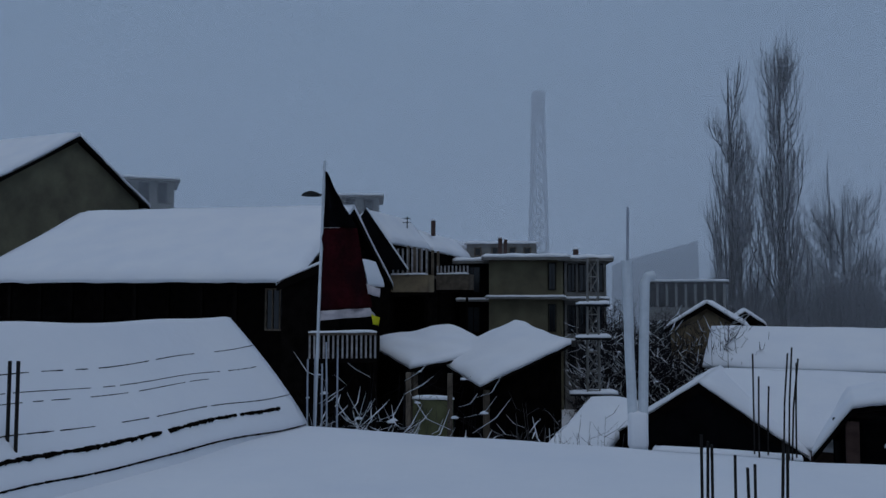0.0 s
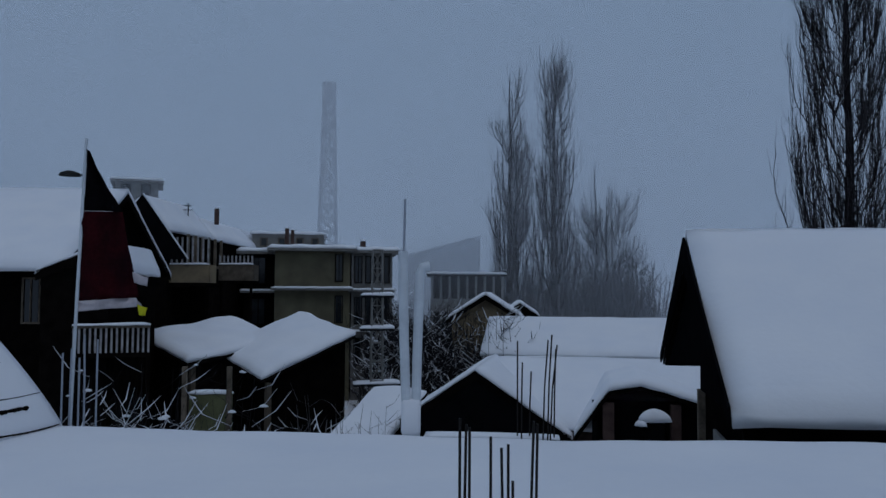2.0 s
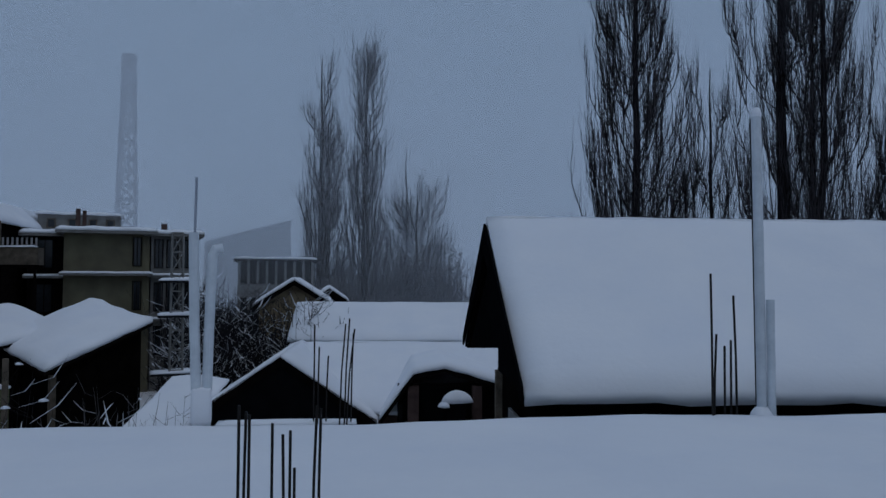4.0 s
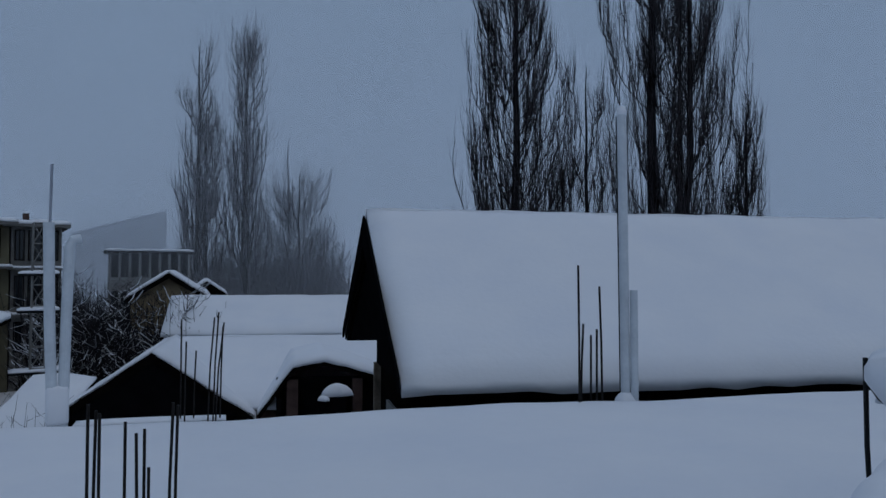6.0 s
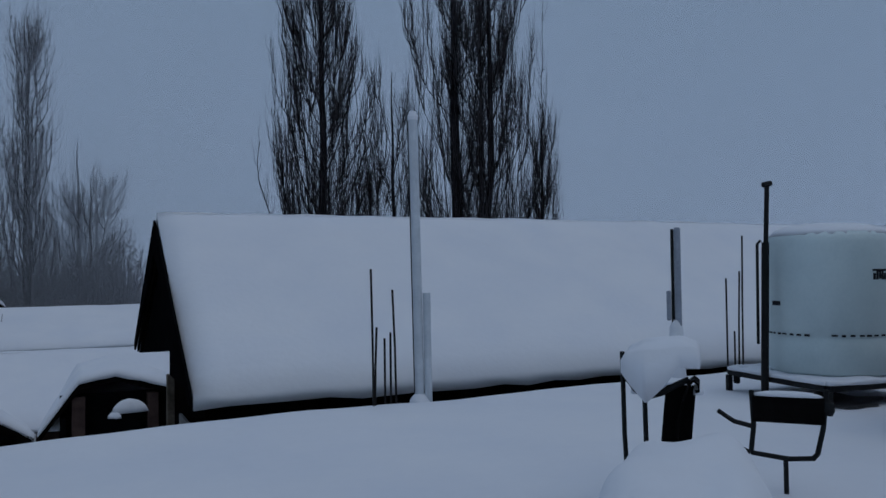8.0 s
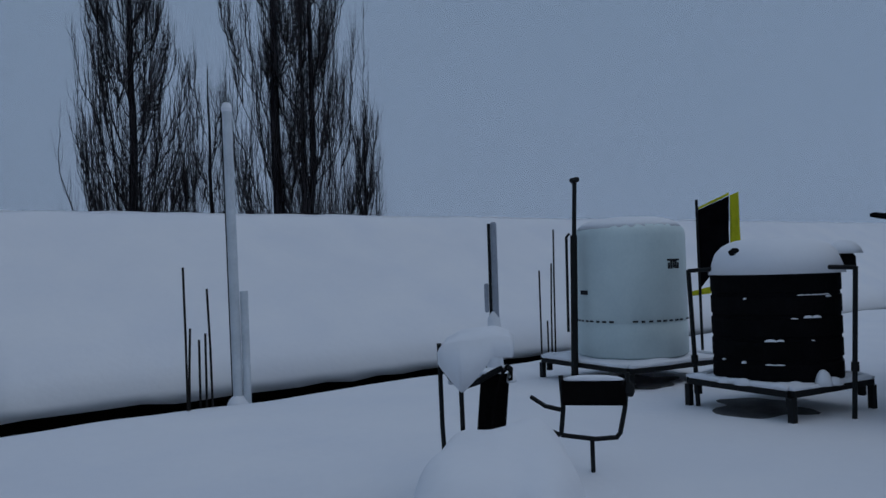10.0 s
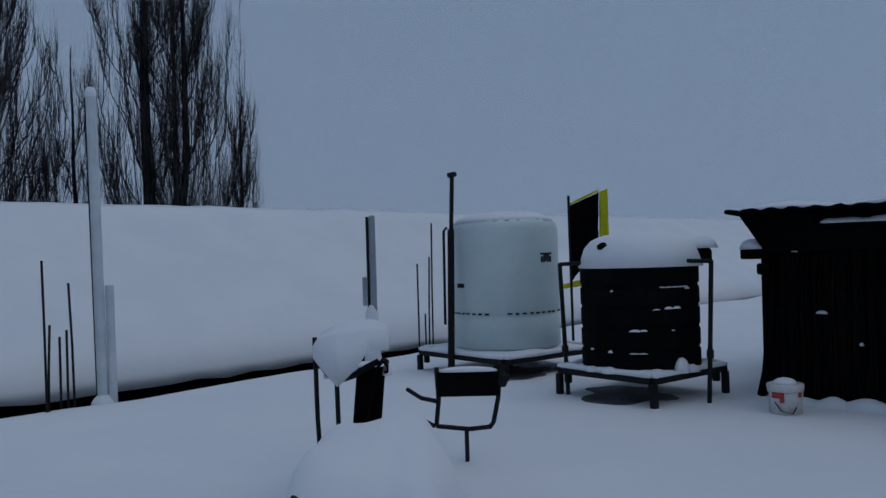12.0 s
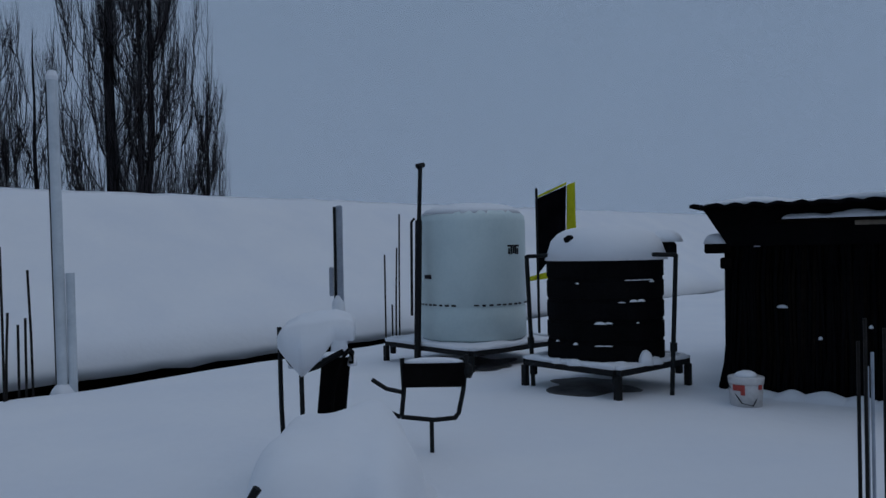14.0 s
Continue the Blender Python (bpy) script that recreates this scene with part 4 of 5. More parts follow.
rebars("dark starter bars at the roof's far corner", (12.48, 6.19, 0), [(-0.2, 0.0, 1.3, 0.0), (0.02, 0.0, 1.4, 0.05), (0.06, 0.1, 0.55, 0.0), (0.10, 0.0, 1.9, 0.04)], 0.013)
rebars("cluster of dark starter bars close to the shed", (6.25, 0.24, 0), [(-0.15, 0.0, 1.04, 0.0), (-0.05, 0.05, 0.92, 0.0), (0.0, -0.1, 0.70, 0.0), (0.02, -0.05, 0.98, 0.01), (0.10, -0.12, 1.03, 0.0), (0.18, -0.08, 0.95, 0.0)], 0.009)
rebars("cluster of pale snow-dusted bars close to the shed", (6.23, 0.22, 0), [(-0.11, 0.0, 0.88, 0.0), (-0.02, 0.04, 0.80, 0.01), (0.07, -0.08, 1.05, 0.0), (0.14, -0.1, 0.9, 0.0)], 0.008, surface=GREY_PIPE)
rebars("pair of dark bars beside the side roof", (-2.72, 6.0, 0), [(0.0, 0, 1.0, 0.0), (0.06, 0.02, 1.0, 0.0)], 0.014)


def snow_pipes():
    t = thing("vent_pipes", "two white vent pipes plastered with blown snow", "pipe", (2.08, 8.95, -0.1), 0)
    part("pipe", tube(B(), [(-0.02, 0, 0), (-0.06, 0, 1.0), (-0.08, 0, 1.95)], 0.05, 14), PIPE, t)
    part("thin_rod", tube(B(), [(-0.07, 0.02, 1.9), (-0.06, 0.02, 2.5)], 0.013, 8), GREY_PIPE, t)
    p = part("pipe", tube(B(), [(0.06, 0, 0), (0.08, 0, 1.0), (0.10, 0, 1.72), (0.13, 0, 1.79), (0.2, 0, 1.8)], 0.05, 14), PIPE, t)
    heap = part("snow_plaster", box(B(), (-0.085, -0.06, 0.0), (0.115, 0.06, 0.38), 0.04), SNOW, t, smooth=True)
    heap.location.z = 0.05


snow_pipes()


def tall_pole():
    t = thing("tall_pole", "tall pole plastered white with blown snow on one side", "pole", (7.93, 7.72, -0.1), 0)
    part("shaft", tube(B(), [(0, 0, 0), (-0.03, 0, 1.8), (-0.06, 0, 3.35)], 0.055, 16), PIPE, t)
    part("cap", spun(B(), [(0.060, 3.32), (0.062, 3.36), (0.04, 3.42)], 14), SNOW, t).location.x = -0.06
    # thin dark tube added down one side to draw the pole's shaded edge
    part("shade_strip", tube(B(), [(-0.040, 0.034, 0.1), (-0.070, 0.034, 1.8), (-0.10, 0.034, 3.3)], 0.014, 8), STEEL_PAINT, t)
    part("short_pipe", tube(B(), [(0.075, -0.07, 0), (0.06, -0.07, 1.3)], 0.045, 14), PIPE, t)
    part("snow_foot", snow_heap(B(), 0.13, 0.13, 0.16, 4, power=1.4), SNOW, t, smooth=True)


tall_pole()


def edge_post():
    t = thing("edge_post", "square dark post with snow blown on its side", "post", (11.43, 6.50, -0.1), 60.0)
    part("post", box(B(), (-0.055, -0.04, 0), (-0.015, 0.04, 2.08), 0.008), STEEL_PAINT, t)
    part("snow_side", box(B(), (-0.012, -0.05, 0), (0.075, 0.05, 2.1), 0.025), GREY_PIPE, t, "grey sleeve dusted with snow")
    part("sleeve", box(B(), (-0.12, -0.07, 0.85), (-0.06, 0.04, 1.25), 0.02), GREY_PIPE, t)
    part("snow_foot", spun(B(), [(0.13, 0.0), (0.10, 0.3), (0.09, 0.75), (0.05, 0.86)], 16), SNOW, t, smooth=True)


edge_post()


def stand(name, label, at, heading, a, h):
    """A low steel stand of angle bars with snow on its rim."""
    t = thing(name, label, "stand", at, heading)
    k = a / 2
    for sx, sy in ((-1, -1), (1, -1), (1, 1), (-1, 1)):
        leg = part("leg", box(B(), (sx * k - 0.03, sy * k - 0.03, -0.15), (sx * k + 0.03, sy * k + 0.03, h - 0.06), 0.006), STEEL_PAINT, t)
        part("gusset", box(B(), (sx * (k - 0.06) - 0.03, sy * (k - 0.06) - 0.03, h - 0.16), (sx * (k - 0.06) + 0.03, sy * (k - 0.06) + 0.03, h - 0.062), 0.01), STEEL_PAINT, leg)
    for s in (-1, 1):
        for lo, hi in (((-k, s * k - 0.03, h - 0.06), (k, s * k + 0.03, h)), ((s * k - 0.03, -k + 0.03, h - 0.06), (s * k + 0.03, k - 0.03, h))):
            rail = part("rail", box(B(), lo, hi, 0.006), STEEL_PAINT, t)
            snow_slab("rail_snow", rail, lambda p, q, lo=lo, hi=hi: (lo[0] + (hi[0] - lo[0]) * p, lo[1] + (hi[1] - lo[1]) * q, h + 0.045), 14, 2 if hi[0] - lo[0] > 0.2 else 14, 0.045, wob=0.02, scale=6)
    part("deck", box(B(), (-k + 0.03, -k + 0.03, h - 0.04), (k - 0.03, k - 0.03, h - 0.01)), TIMBER, t)
    snow_slab("deck_snow", t, lambda p, q: (-k + 0.04 + (a - 0.08) * p, -k + 0.04 + (a - 0.08) * q, h + 0.04), 12, 12, 0.05, wob=0.03, scale=3)
    return t


stand("tank_stand", "low dark steel stand under the white tank", (11.16, 4.37, 0), 24.0, 1.55, 0.24)
stand("tank_stand", "low dark steel stand with snow on its rim", (9.92, 2.42, 0), 24.0, 1.14, 0.26)


# snow-free concrete under a stand, its colour darkened to carry the stand's shadow
def bare_shadow_patch(at, rx, ry, seed):
    p = part("bare_shadow_patch", snow_heap(B(), rx, ry, 0.006, seed, n=40, lumpy=0.9, power=6), SHADED_CONCRETE)
    p.matrix_world = pose(at[0], at[1], snow_level(RU.x * at[0] + RU.y * at[1], RV.x * at[0] + RV.y * at[1]) + 0.006, 0, 0, 24)
    tagged(p, "bare concrete under the tank stand, coloured dark for the stand's shadow", "ground", kind="structure")


bare_shadow_patch((9.86, 2.52), 0.46, 0.42, 3)
bare_shadow_patch((10.75, 3.98), 0.50, 0.46, 8)


def white_tank():
    t = thing("water_tank", "pale green-white plastic water tank with a snow cap", "water tank", (11.16, 4.37, 0.28), 244.0)
    R = 0.655
    prof = [(R - 0.04, 0), (R, 0.03), (R, 0.38), (R - 0.012, 0.395), (R - 0.012, 0.42), (R, 0.435), (R, 1.42), (R - 0.015, 1.49), (R - 0.07, 1.54)]
    part("body", spun(B(), prof, 64), TANK_WHITE, t, smooth=True)
    part("snow_cap", snow_heap(B(), R * 0.96, R * 0.96, 0.14, 6, power=3.0, lumpy=0.04), SNOW, t, smooth=True).location.z = 1.51
    # dark broken band round the waist and the lettering patch
    rng = random.Random(8)
    for k in range(46):
        if rng.random() < 0.8:
            a = math.tau * k / 46
            m = Matrix.Rotation(a, 4, "Z") @ Matrix.Translation((0, R + 0.001, 0.43))
            part("band_mark", box(B(), (-0.032 * rng.uniform(0.5, 1), -0.004, -0.012 * rng.uniform(0.4, 1)), (0.032 * rng.uniform(0.5, 1), 0.004, 0.012), m=m), INK, t)
    a = radians(45)
    for k, (w, h0, h1) in enumerate(((0.03, 0.0, 0.07), (0.028, 0.0, 0.09), (0.03, 0.01, 0.10), (0.028, 0.0, 0.09), (0.03, 0.0, 0.07))):
        m = Matrix.Rotation(a + (k - 2) * 0.06, 4, "Z") @ Matrix.Translation((0, R + 0.001, 1.02))
        part("lettering", box(B(), (-w / 2, -0.004, h0), (w / 2, 0.004, h1), m=m), INK, t)
    m = Matrix.Rotation(a, 4, "Z") @ Matrix.Translation((0, R - 0.012, 1.11))
    part("logo_bar", box(B(), (-0.10, -0.004, 0.0), (0.10, 0.012, 0.022), m=m), INK, t)
    m = Matrix.Rotation(radians(-58), 4, "Z") @ Matrix.Translation((0, R, 0.74))
    part("label_mark", box(B(), (-0.07, -0.004, 0.0), (0.07, 0.006, 0.05), m=m), INK, t)
    return t


white_tank()

tank_pole = thing("tank_pipe", "dark upright water pipe with a bent top beside the tank", "pipe", (10.42, 4.78, -0.1), 24)
part("upper_pipe", tube(B(), [(0.05, 0, 1.7), (0.09, 0, 2.46)], 0.026, 10), STEEL_PAINT, tank_pole)
part("lower_pipe", tube(B(), [(-0.01, 0, 0), (0.05, 0, 1.82)], 0.042, 10), STEEL_PAINT, tank_pole)
part("side_tube", tube(B(), [(-0.06, 0.02, 0.7), (-0.045, 0.02, 1.80), (0.0, 0.02, 1.84)], 0.016, 8), STEEL_PAINT, tank_pole)
part("end_cap", tube(B(), [(0.04, 0, 2.46), (0.14, 0, 2.48)], 0.032, 10), STEEL_PAINT, tank_pole)


def black_tank():
    t = thing("water_tank", "black ribbed plastic water tank heaped with snow", "water tank", (9.92, 2.42, 0.262), 255.0)
    R, prof, z = 0.575, [], 0.0
    for k in range(5):
        prof += [(R - 0.012, z), (R - 0.012, z + 0.02), (R, z + 0.03), (R, z + 0.18), (R - 0.012, z + 0.19)]
        z += 0.20
    part("body", spun(B(), prof, 56), TANK_BLACK, t, smooth=False)
    part("snow_cap", snow_heap(B(), R * 1.04, R * 1.02, 0.33, 9, power=4.5), SNOW, t, smooth=True).location.z = 0.985
    # streaks of snow caught on the ribs: turn round the tank, height, half width
    for k, (a, z, w) in enumerate(((33, 0.80, 0.16), (-27, 0.77, 0.014), (30, 0.60, 0.08), (14, 0.595, 0.03), (2, 0.40, 0.03), (-6, 0.395, 0.05), (30, 0.40, 0.012), (-53, 0.21, 0.018), (-30, 0.195, 0.022), (-3, 0.19, 0.08), (48, 0.78, 0.03))):
        n = max(1, int(w / 0.03))
        for i in range(n):
            c = part("ledge_snow", snow_heap(B(), w / n * 1.15, 0.018, 0.009 + 0.007 * (k % 3), k + i, n=9), SNOW, t, smooth=True)
            c.matrix_local = Matrix.Rotation(radians(a) + (i - (n - 1) / 2) * 2 * w / n / R, 4, "Z") @ Matrix.Translation((0, R + 0.002, z - 0.006))
    for k, (a, w, h) in enumerate(((-50, 0.06, 0.05), (-30, 0.08, 0.06), (-8, 0.07, 0.04), (12, 0.08, 0.05), (36, 0.07, 0.14), (48, 0.09, 0.07))):
        c = part("foot_snow", snow_heap(B(), w, 0.06, h, k + 20, n=12), SNOW, t, smooth=True)
        c.matrix_local = Matrix.Rotation(radians(a), 4, "Z") @ Matrix.Translation((0, R + 0.03, 0.0))
    part("valve", spun(B(), [(0.05, 0.0), (0.06, 0.04), (0.02, 0.07)], 12), TANK_BLACK, t).location = (0.33, 0.42, 1.16)
    lid = part("lid", spun(B(), [(0.10, 0.0), (0.10, 0.1), (0.07, 0.14)], 20), TANK_BLACK, t)
    lid.location = (-0.60, 0.05, 1.02)
    part("lid_snow", snow_heap(B(), 0.15, 0.15, 0.12, 3), SNOW, t, smooth=True).location = (-0.60, 0.05, 1.15)


black_tank()
for at, h, lean, label in (((9.62, 3.08, 0), 1.3, -0.05, "thin dark upright pipe beside the black tank"), ((9.55, 1.72, 0), 1.3, 0.06, "thin dark pipe with a cross arm at its top")):
    p = thing("side_pipe", label, "pipe", (at[0], at[1], -0.1), 244.0)
    part("upright", tube(B(), [(0, 0, 0), (-lean, 0, h + 0.1)], 0.022, 8), STEEL_PAINT, p)
    part("cross_arm", tube(B(), [(-lean, 0, h + 0.09), (-lean + (0.24 if lean > 0 else -0.2), 0.1, h + 0.1)], 0.02, 8), STEEL_PAINT, p)
    part("joint", tube(B(), [(-lean * 0.4, 0, 0.5), (-lean * 0.44, 0, 0.58)], 0.034, 8), STEEL_PAINT, p)


# ---- flag ----
def cloth(name, parent, corners, material, nx=14, nz=22, wave=0.06, seed=0.0, thick=0.004):
    """A hanging cloth between four corners (top left, top right, bottom right, bottom left), with folds and real thickness."""
    tl, tr, br, bl = [Vector(c) for c in corners]
    verts, faces = [], []
    for side in (0, 1):
        for j in range(nz + 1):
            for i in range(nx + 1):
                f, g = i / nx, j / nz
                p = tl.lerp(tr, f).lerp(bl.lerp(br, f), g)
                fold = wave * math.sin(f * 9 + seed + g * 2.0) * f + wave * 0.6 * noise.noise(Vector((f * 3, g * 4, seed)))
                verts.append((p.x + 0.25 * fold, p.y + fold + thick * side, p.z + 0.1 * fold))
    off = (nx + 1) * (nz + 1)
    for j in range(nz):
        for i in range(nx):
            a = j * (nx + 1) + i
            faces.append((a, a + 1, a + nx + 2, a + nx + 1))
            faces.append((off + a, off + a + nx + 1, off + a + nx + 2, off + a + 1))
    for i in range(nx):
        a, b = i, nz * (nx + 1) + i
        faces += [(a, off + a, off + a + 1, a + 1), (b, b + 1, off + b + 1, off + b)]
    for j in range(nz):
        a, b = j * (nx + 1), j * (nx + 1) + nx
        faces += [(a, a + nx + 1, off + a + nx + 1, off + a), (b, off + b, off + b + nx + 1, b + nx + 1)]
    return raw(name, verts, faces, material, parent, smooth=True)


def flag():
    t = thing("flag_pole", "slender pole with a limp dark red and black flag", "flag", (-1.47, 9.85, -0.15), -8.0)
    part("pole", tube(B(), [(-0.06, 0, 0), (-0.02, 0, 1.6), (0.03, 0, 3.25)], 0.018, 8), PIPE, t)
    part("lamp_hood", spun(B(), [(0.12, 0.0), (0.10, 0.03), (0.03, 0.055)], 14), STEEL_PAINT, t, "small dark lamp hood").location = (-0.13, 0, 2.83)
    part("lamp_arm", tube(B(), [(0.01, 0, 2.84), (-0.13, 0, 2.86)], 0.008, 6), STEEL_PAINT, t)
    cloth("black_field", t, ((0.03, 0.0, 3.15), (0.06, 0.0, 3.10), (0.44, 0.02, 2.45), (0.01, 0.0, 2.45)), BLACK_CLOTH, seed=1.0)
    cloth("red_field", t, ((0.01, 0.0, 2.447), (0.44, 0.02, 2.447), (0.60, 0.05, 1.50), (-0.01, 0.0, 1.46)), RED_CLOTH, seed=2.0)
    cloth("white_hem", t, ((-0.01, 0.0, 1.457), (0.60, 0.05, 1.50), (0.64, 0.05, 1.40), (-0.04, 0.0, 1.34)), WHITE_CLOTH, nz=5, seed=2.0)
    cloth("white_patch", t, ((0.54, -0.03, 1.78), (0.70, -0.03, 1.72), (0.70, -0.03, 1.62), (0.56, -0.03, 1.66)), WHITE_CLOTH, 6, 4, 0.02, 5.0)
    cloth("yellow_patch", t, ((0.60, -0.02, 1.42), (0.70, -0.02, 1.38), (0.69, -0.02, 1.29), (0.62, -0.02, 1.30)), YELLOW_CLOTH, 5, 4, 0.02, 6.0)


flag()


# ---- corner with tanks: loose things ----
def snowed_stool():
    """Thin-legged seat under a heap of snow, a curled black sheet at its side."""
    t = thing("garden_seat", "thin-legged seat heaped with snow, a curled black sheet beside it", "seat", (5.90, 3.17, 0), 60.0)
    for x, y, h in ((-0.21, 0.0, 0.95), (-0.08, -0.08, 0.72)):
        part("leg", tube(B(), [(x + 0.025, y, -0.1), (x, y, h * 0.5), (x - 0.005, y, h)], 0.014, 8), STEEL_PAINT, t)
    part("seat_strap", tube(B(), [(-0.205, 0.0, 0.88), (-0.185, -0.04, 0.80), (-0.14, -0.07, 0.74), (-0.08, -0.09, 0.70)], 0.015, 8), STEEL_PAINT, t)
    part("seat_strap", tube(B(), [(-0.08, -0.09, 0.70), (0.01, -0.08, 0.725), (0.10, -0.06, 0.775), (0.16, -0.04, 0.80)], 0.018, 8), STEEL_PAINT, t)
    part("seat", box(B(), (-0.17, 0.0, 0.70), (0.16, 0.34, 0.73), 0.01), SNOW_OLD, t)

    nx, ny, verts, faces = 26, 14, [], []
    for side in (0, 1):
        for j in range(ny + 1):
            for i in range(nx + 1):
                f, g = i / nx, j / ny
                x, y = -0.215 + 0.44 * f, -0.11 + 0.48 * g
                rim = min(1.0, 4.0 * min(f, 1 - f), 4.0 * min(g + 0.08, 1 - g)) ** 0.5
                low = 0.90 - 0.03 * f - 0.22 * max(0.0, 1 - abs(f - 0.32) / 0.40) ** 0.8 * max(0.0, 1 - 1.6 * g)
                top = 0.91 + 0.08 * rim + 0.05 * f + 0.03 * noise.noise(Vector((f * 3, g * 3, 1)))
                bulge = -0.05 * math.sin(math.pi * f) * (1 - g) * (1 if side else 0.6)
                verts.append((x, y + bulge, low if side else top))
    off = (nx + 1) * (ny + 1)
    for j in range(ny):
        for i in range(nx):
            a = j * (nx + 1) + i
            faces += [(a, a + 1, a + nx + 2, a + nx + 1), (off + a, off + a + nx + 1, off + a + nx + 2, off + a + 1)]
    for i in range(nx):
        a, b = i, ny * (nx + 1) + i
        faces += [(a, off + a, off + a + 1, a + 1), (b, b + 1, off + b + 1, off + b)]
    for j in range(ny):
        a, b = j * (nx + 1), j * (nx + 1) + nx
        faces += [(a, a + nx + 1, off + a + nx + 1, off + a), (b, off + b, off + b + nx + 1, b + nx + 1)]
    raw("snow_cap", verts, faces, SNOW, t, smooth=True)
    # curled sheet: a strip rolled at its top
    prof = [(0.07, 0.30), (0.09, 0.55), (0.12, 0.68), (0.155, 0.78), (0.19, 0.81), (0.22, 0.785), (0.22, 0.74), (0.195, 0.735)]
    bm = B()
    outer = [[bm.verts.new((x, y, z)) for x, z in prof] for y in (-0.12, 0.10)]
    for k in range(len(prof) - 1):
        bm.faces.new((outer[0][k], outer[0][k + 1], outer[1][k + 1], outer[1][k]))
    sheet = part("curled_sheet", bm, RUBBER, t)
    sheet.modifiers.new("thickness", "SOLIDIFY").thickness = 0.014
    part("side_panel", box(B(), (0.0, -0.03, 0.20), (0.17, 0.03, 0.72), 0.012, Matrix.Shear("XY", 4, (0.10, 0.0)) @ Matrix.Translation((-0.045, 0, 0.04))), RUBBER, t)
    part("panel_snow", snow_heap(B(), 0.03, 0.08, 0.06, 3), SNOW, t, smooth=True).location = (0.21, -0.02, 0.72)


snowed_stool()


def snowed_table():
    """A low table buried under a soft block of snow; one dark leg shows at its corner."""
    t = thing("buried_table", "low table buried under a thick soft block of snow", "table", (5.19, 2.59, 0), 63.9)
    n, rx, ry, h = 44, 0.43, 0.82, 0.60
    verts, faces = [], []
    for j in range(n + 1):
        for i in range(n + 1):
            u, v = 2 * i / n - 1, 2 * j / n - 1
            lump = 1 + 0.10 * noise.noise(Vector((u * 1.5, v * 1.5, 4.0)))
            # square to round corners, with a skirt that runs out on the snow
            x, y = u * math.sqrt(1 - 0.22 * v * v), v * math.sqrt(1 - 0.22 * u * u)
            z = h * (1 - abs(u) ** 5) ** 0.6 * (1 - abs(v) ** 6) ** 0.5 * lump
            out = 1.0 + 0.35 * max(0.0, 1 - z / 0.16) ** 2
            verts.append((x * rx * lump * out, y * ry * lump * out, z - 0.05))
    for j in range(n):
        for i in range(n):
            a = j * (n + 1) + i
            faces.append((a, a + 1, a + n + 2, a + n + 1))
    raw("snow_block", verts, faces, SNOW, t, smooth=True)
    part("tabletop", box(B(), (-0.30, -0.52, 0.20), (0.30, 0.52, 0.235), 0.01), TIMBER, t)
    for x, y in ((0.2, -0.38), (0.2, 0.4), (-0.2, 0.4)):
        part("leg", tube(B(), [(x, y, -0.1), (x, y, 0.198)], 0.02, 8), STEEL_PAINT, t)
    part("corner_leg", tube(B(), [(-0.24, -0.82, -0.1), (-0.235, -0.82, 0.46), (-0.21, -0.82, 0.50)], 0.018, 8), STEEL_PAINT, t)


snowed_table()


def metal_chair():
    t = thing("metal_chair", "dark steel tube chair half buried in snow", "chair", (6.85, 2.86, -0.15), 66.0)
    r = 0.016
    part("backrest", box(B(), (-0.215, -0.02, 0.60), (0.215, 0.02, 0.77), 0.012), RUBBER, t)
    part("side_rail", tube(B(), [(-0.215, 0, 0.80), (-0.205, 0, 0.58), (-0.225, 0, 0.40)], r, 8), STEEL_PAINT, t)
    part("side_rail", tube(B(), [(0.225, 0, 0.82), (0.20, 0, 0.58), (0.165, 0, 0.42), (0.14, 0, 0.39)], r, 8), STEEL_PAINT, t)
    part("cross_rail", tube(B(), [(-0.225, 0, 0.40), (0.0, -0.02, 0.38), (0.15, 0, 0.39)], r, 8), STEEL_PAINT, t)
    part("stem", tube(B(), [(-0.02, 0, 0.02), (-0.02, 0, 0.38)], 0.015, 8), STEEL_PAINT, t)
    part("armrest", tube(B(), [(-0.22, 0.0, 0.57), (-0.33, 0.05, 0.585), (-0.43, 0.1, 0.64)], r, 8), STEEL_PAINT, t)
    part("armrest", tube(B(), [(-0.23, -0.05, 0.41), (-0.31, -0.02, 0.44), (-0.39, 0.0, 0.48)], r, 8), STEEL_PAINT, t)
    part("knob", spun(B(), [(0.02, 0), (0.035, 0.03), (0.03, 0.08), (0.01, 0.1)], 12), STEEL_PAINT, t).location = (0.235, 0, 0.66)
    part("back_snow", snow_heap(B(), 0.21, 0.035, 0.035, 3), SNOW, t, smooth=True).location.z = 0.768


metal_chair()


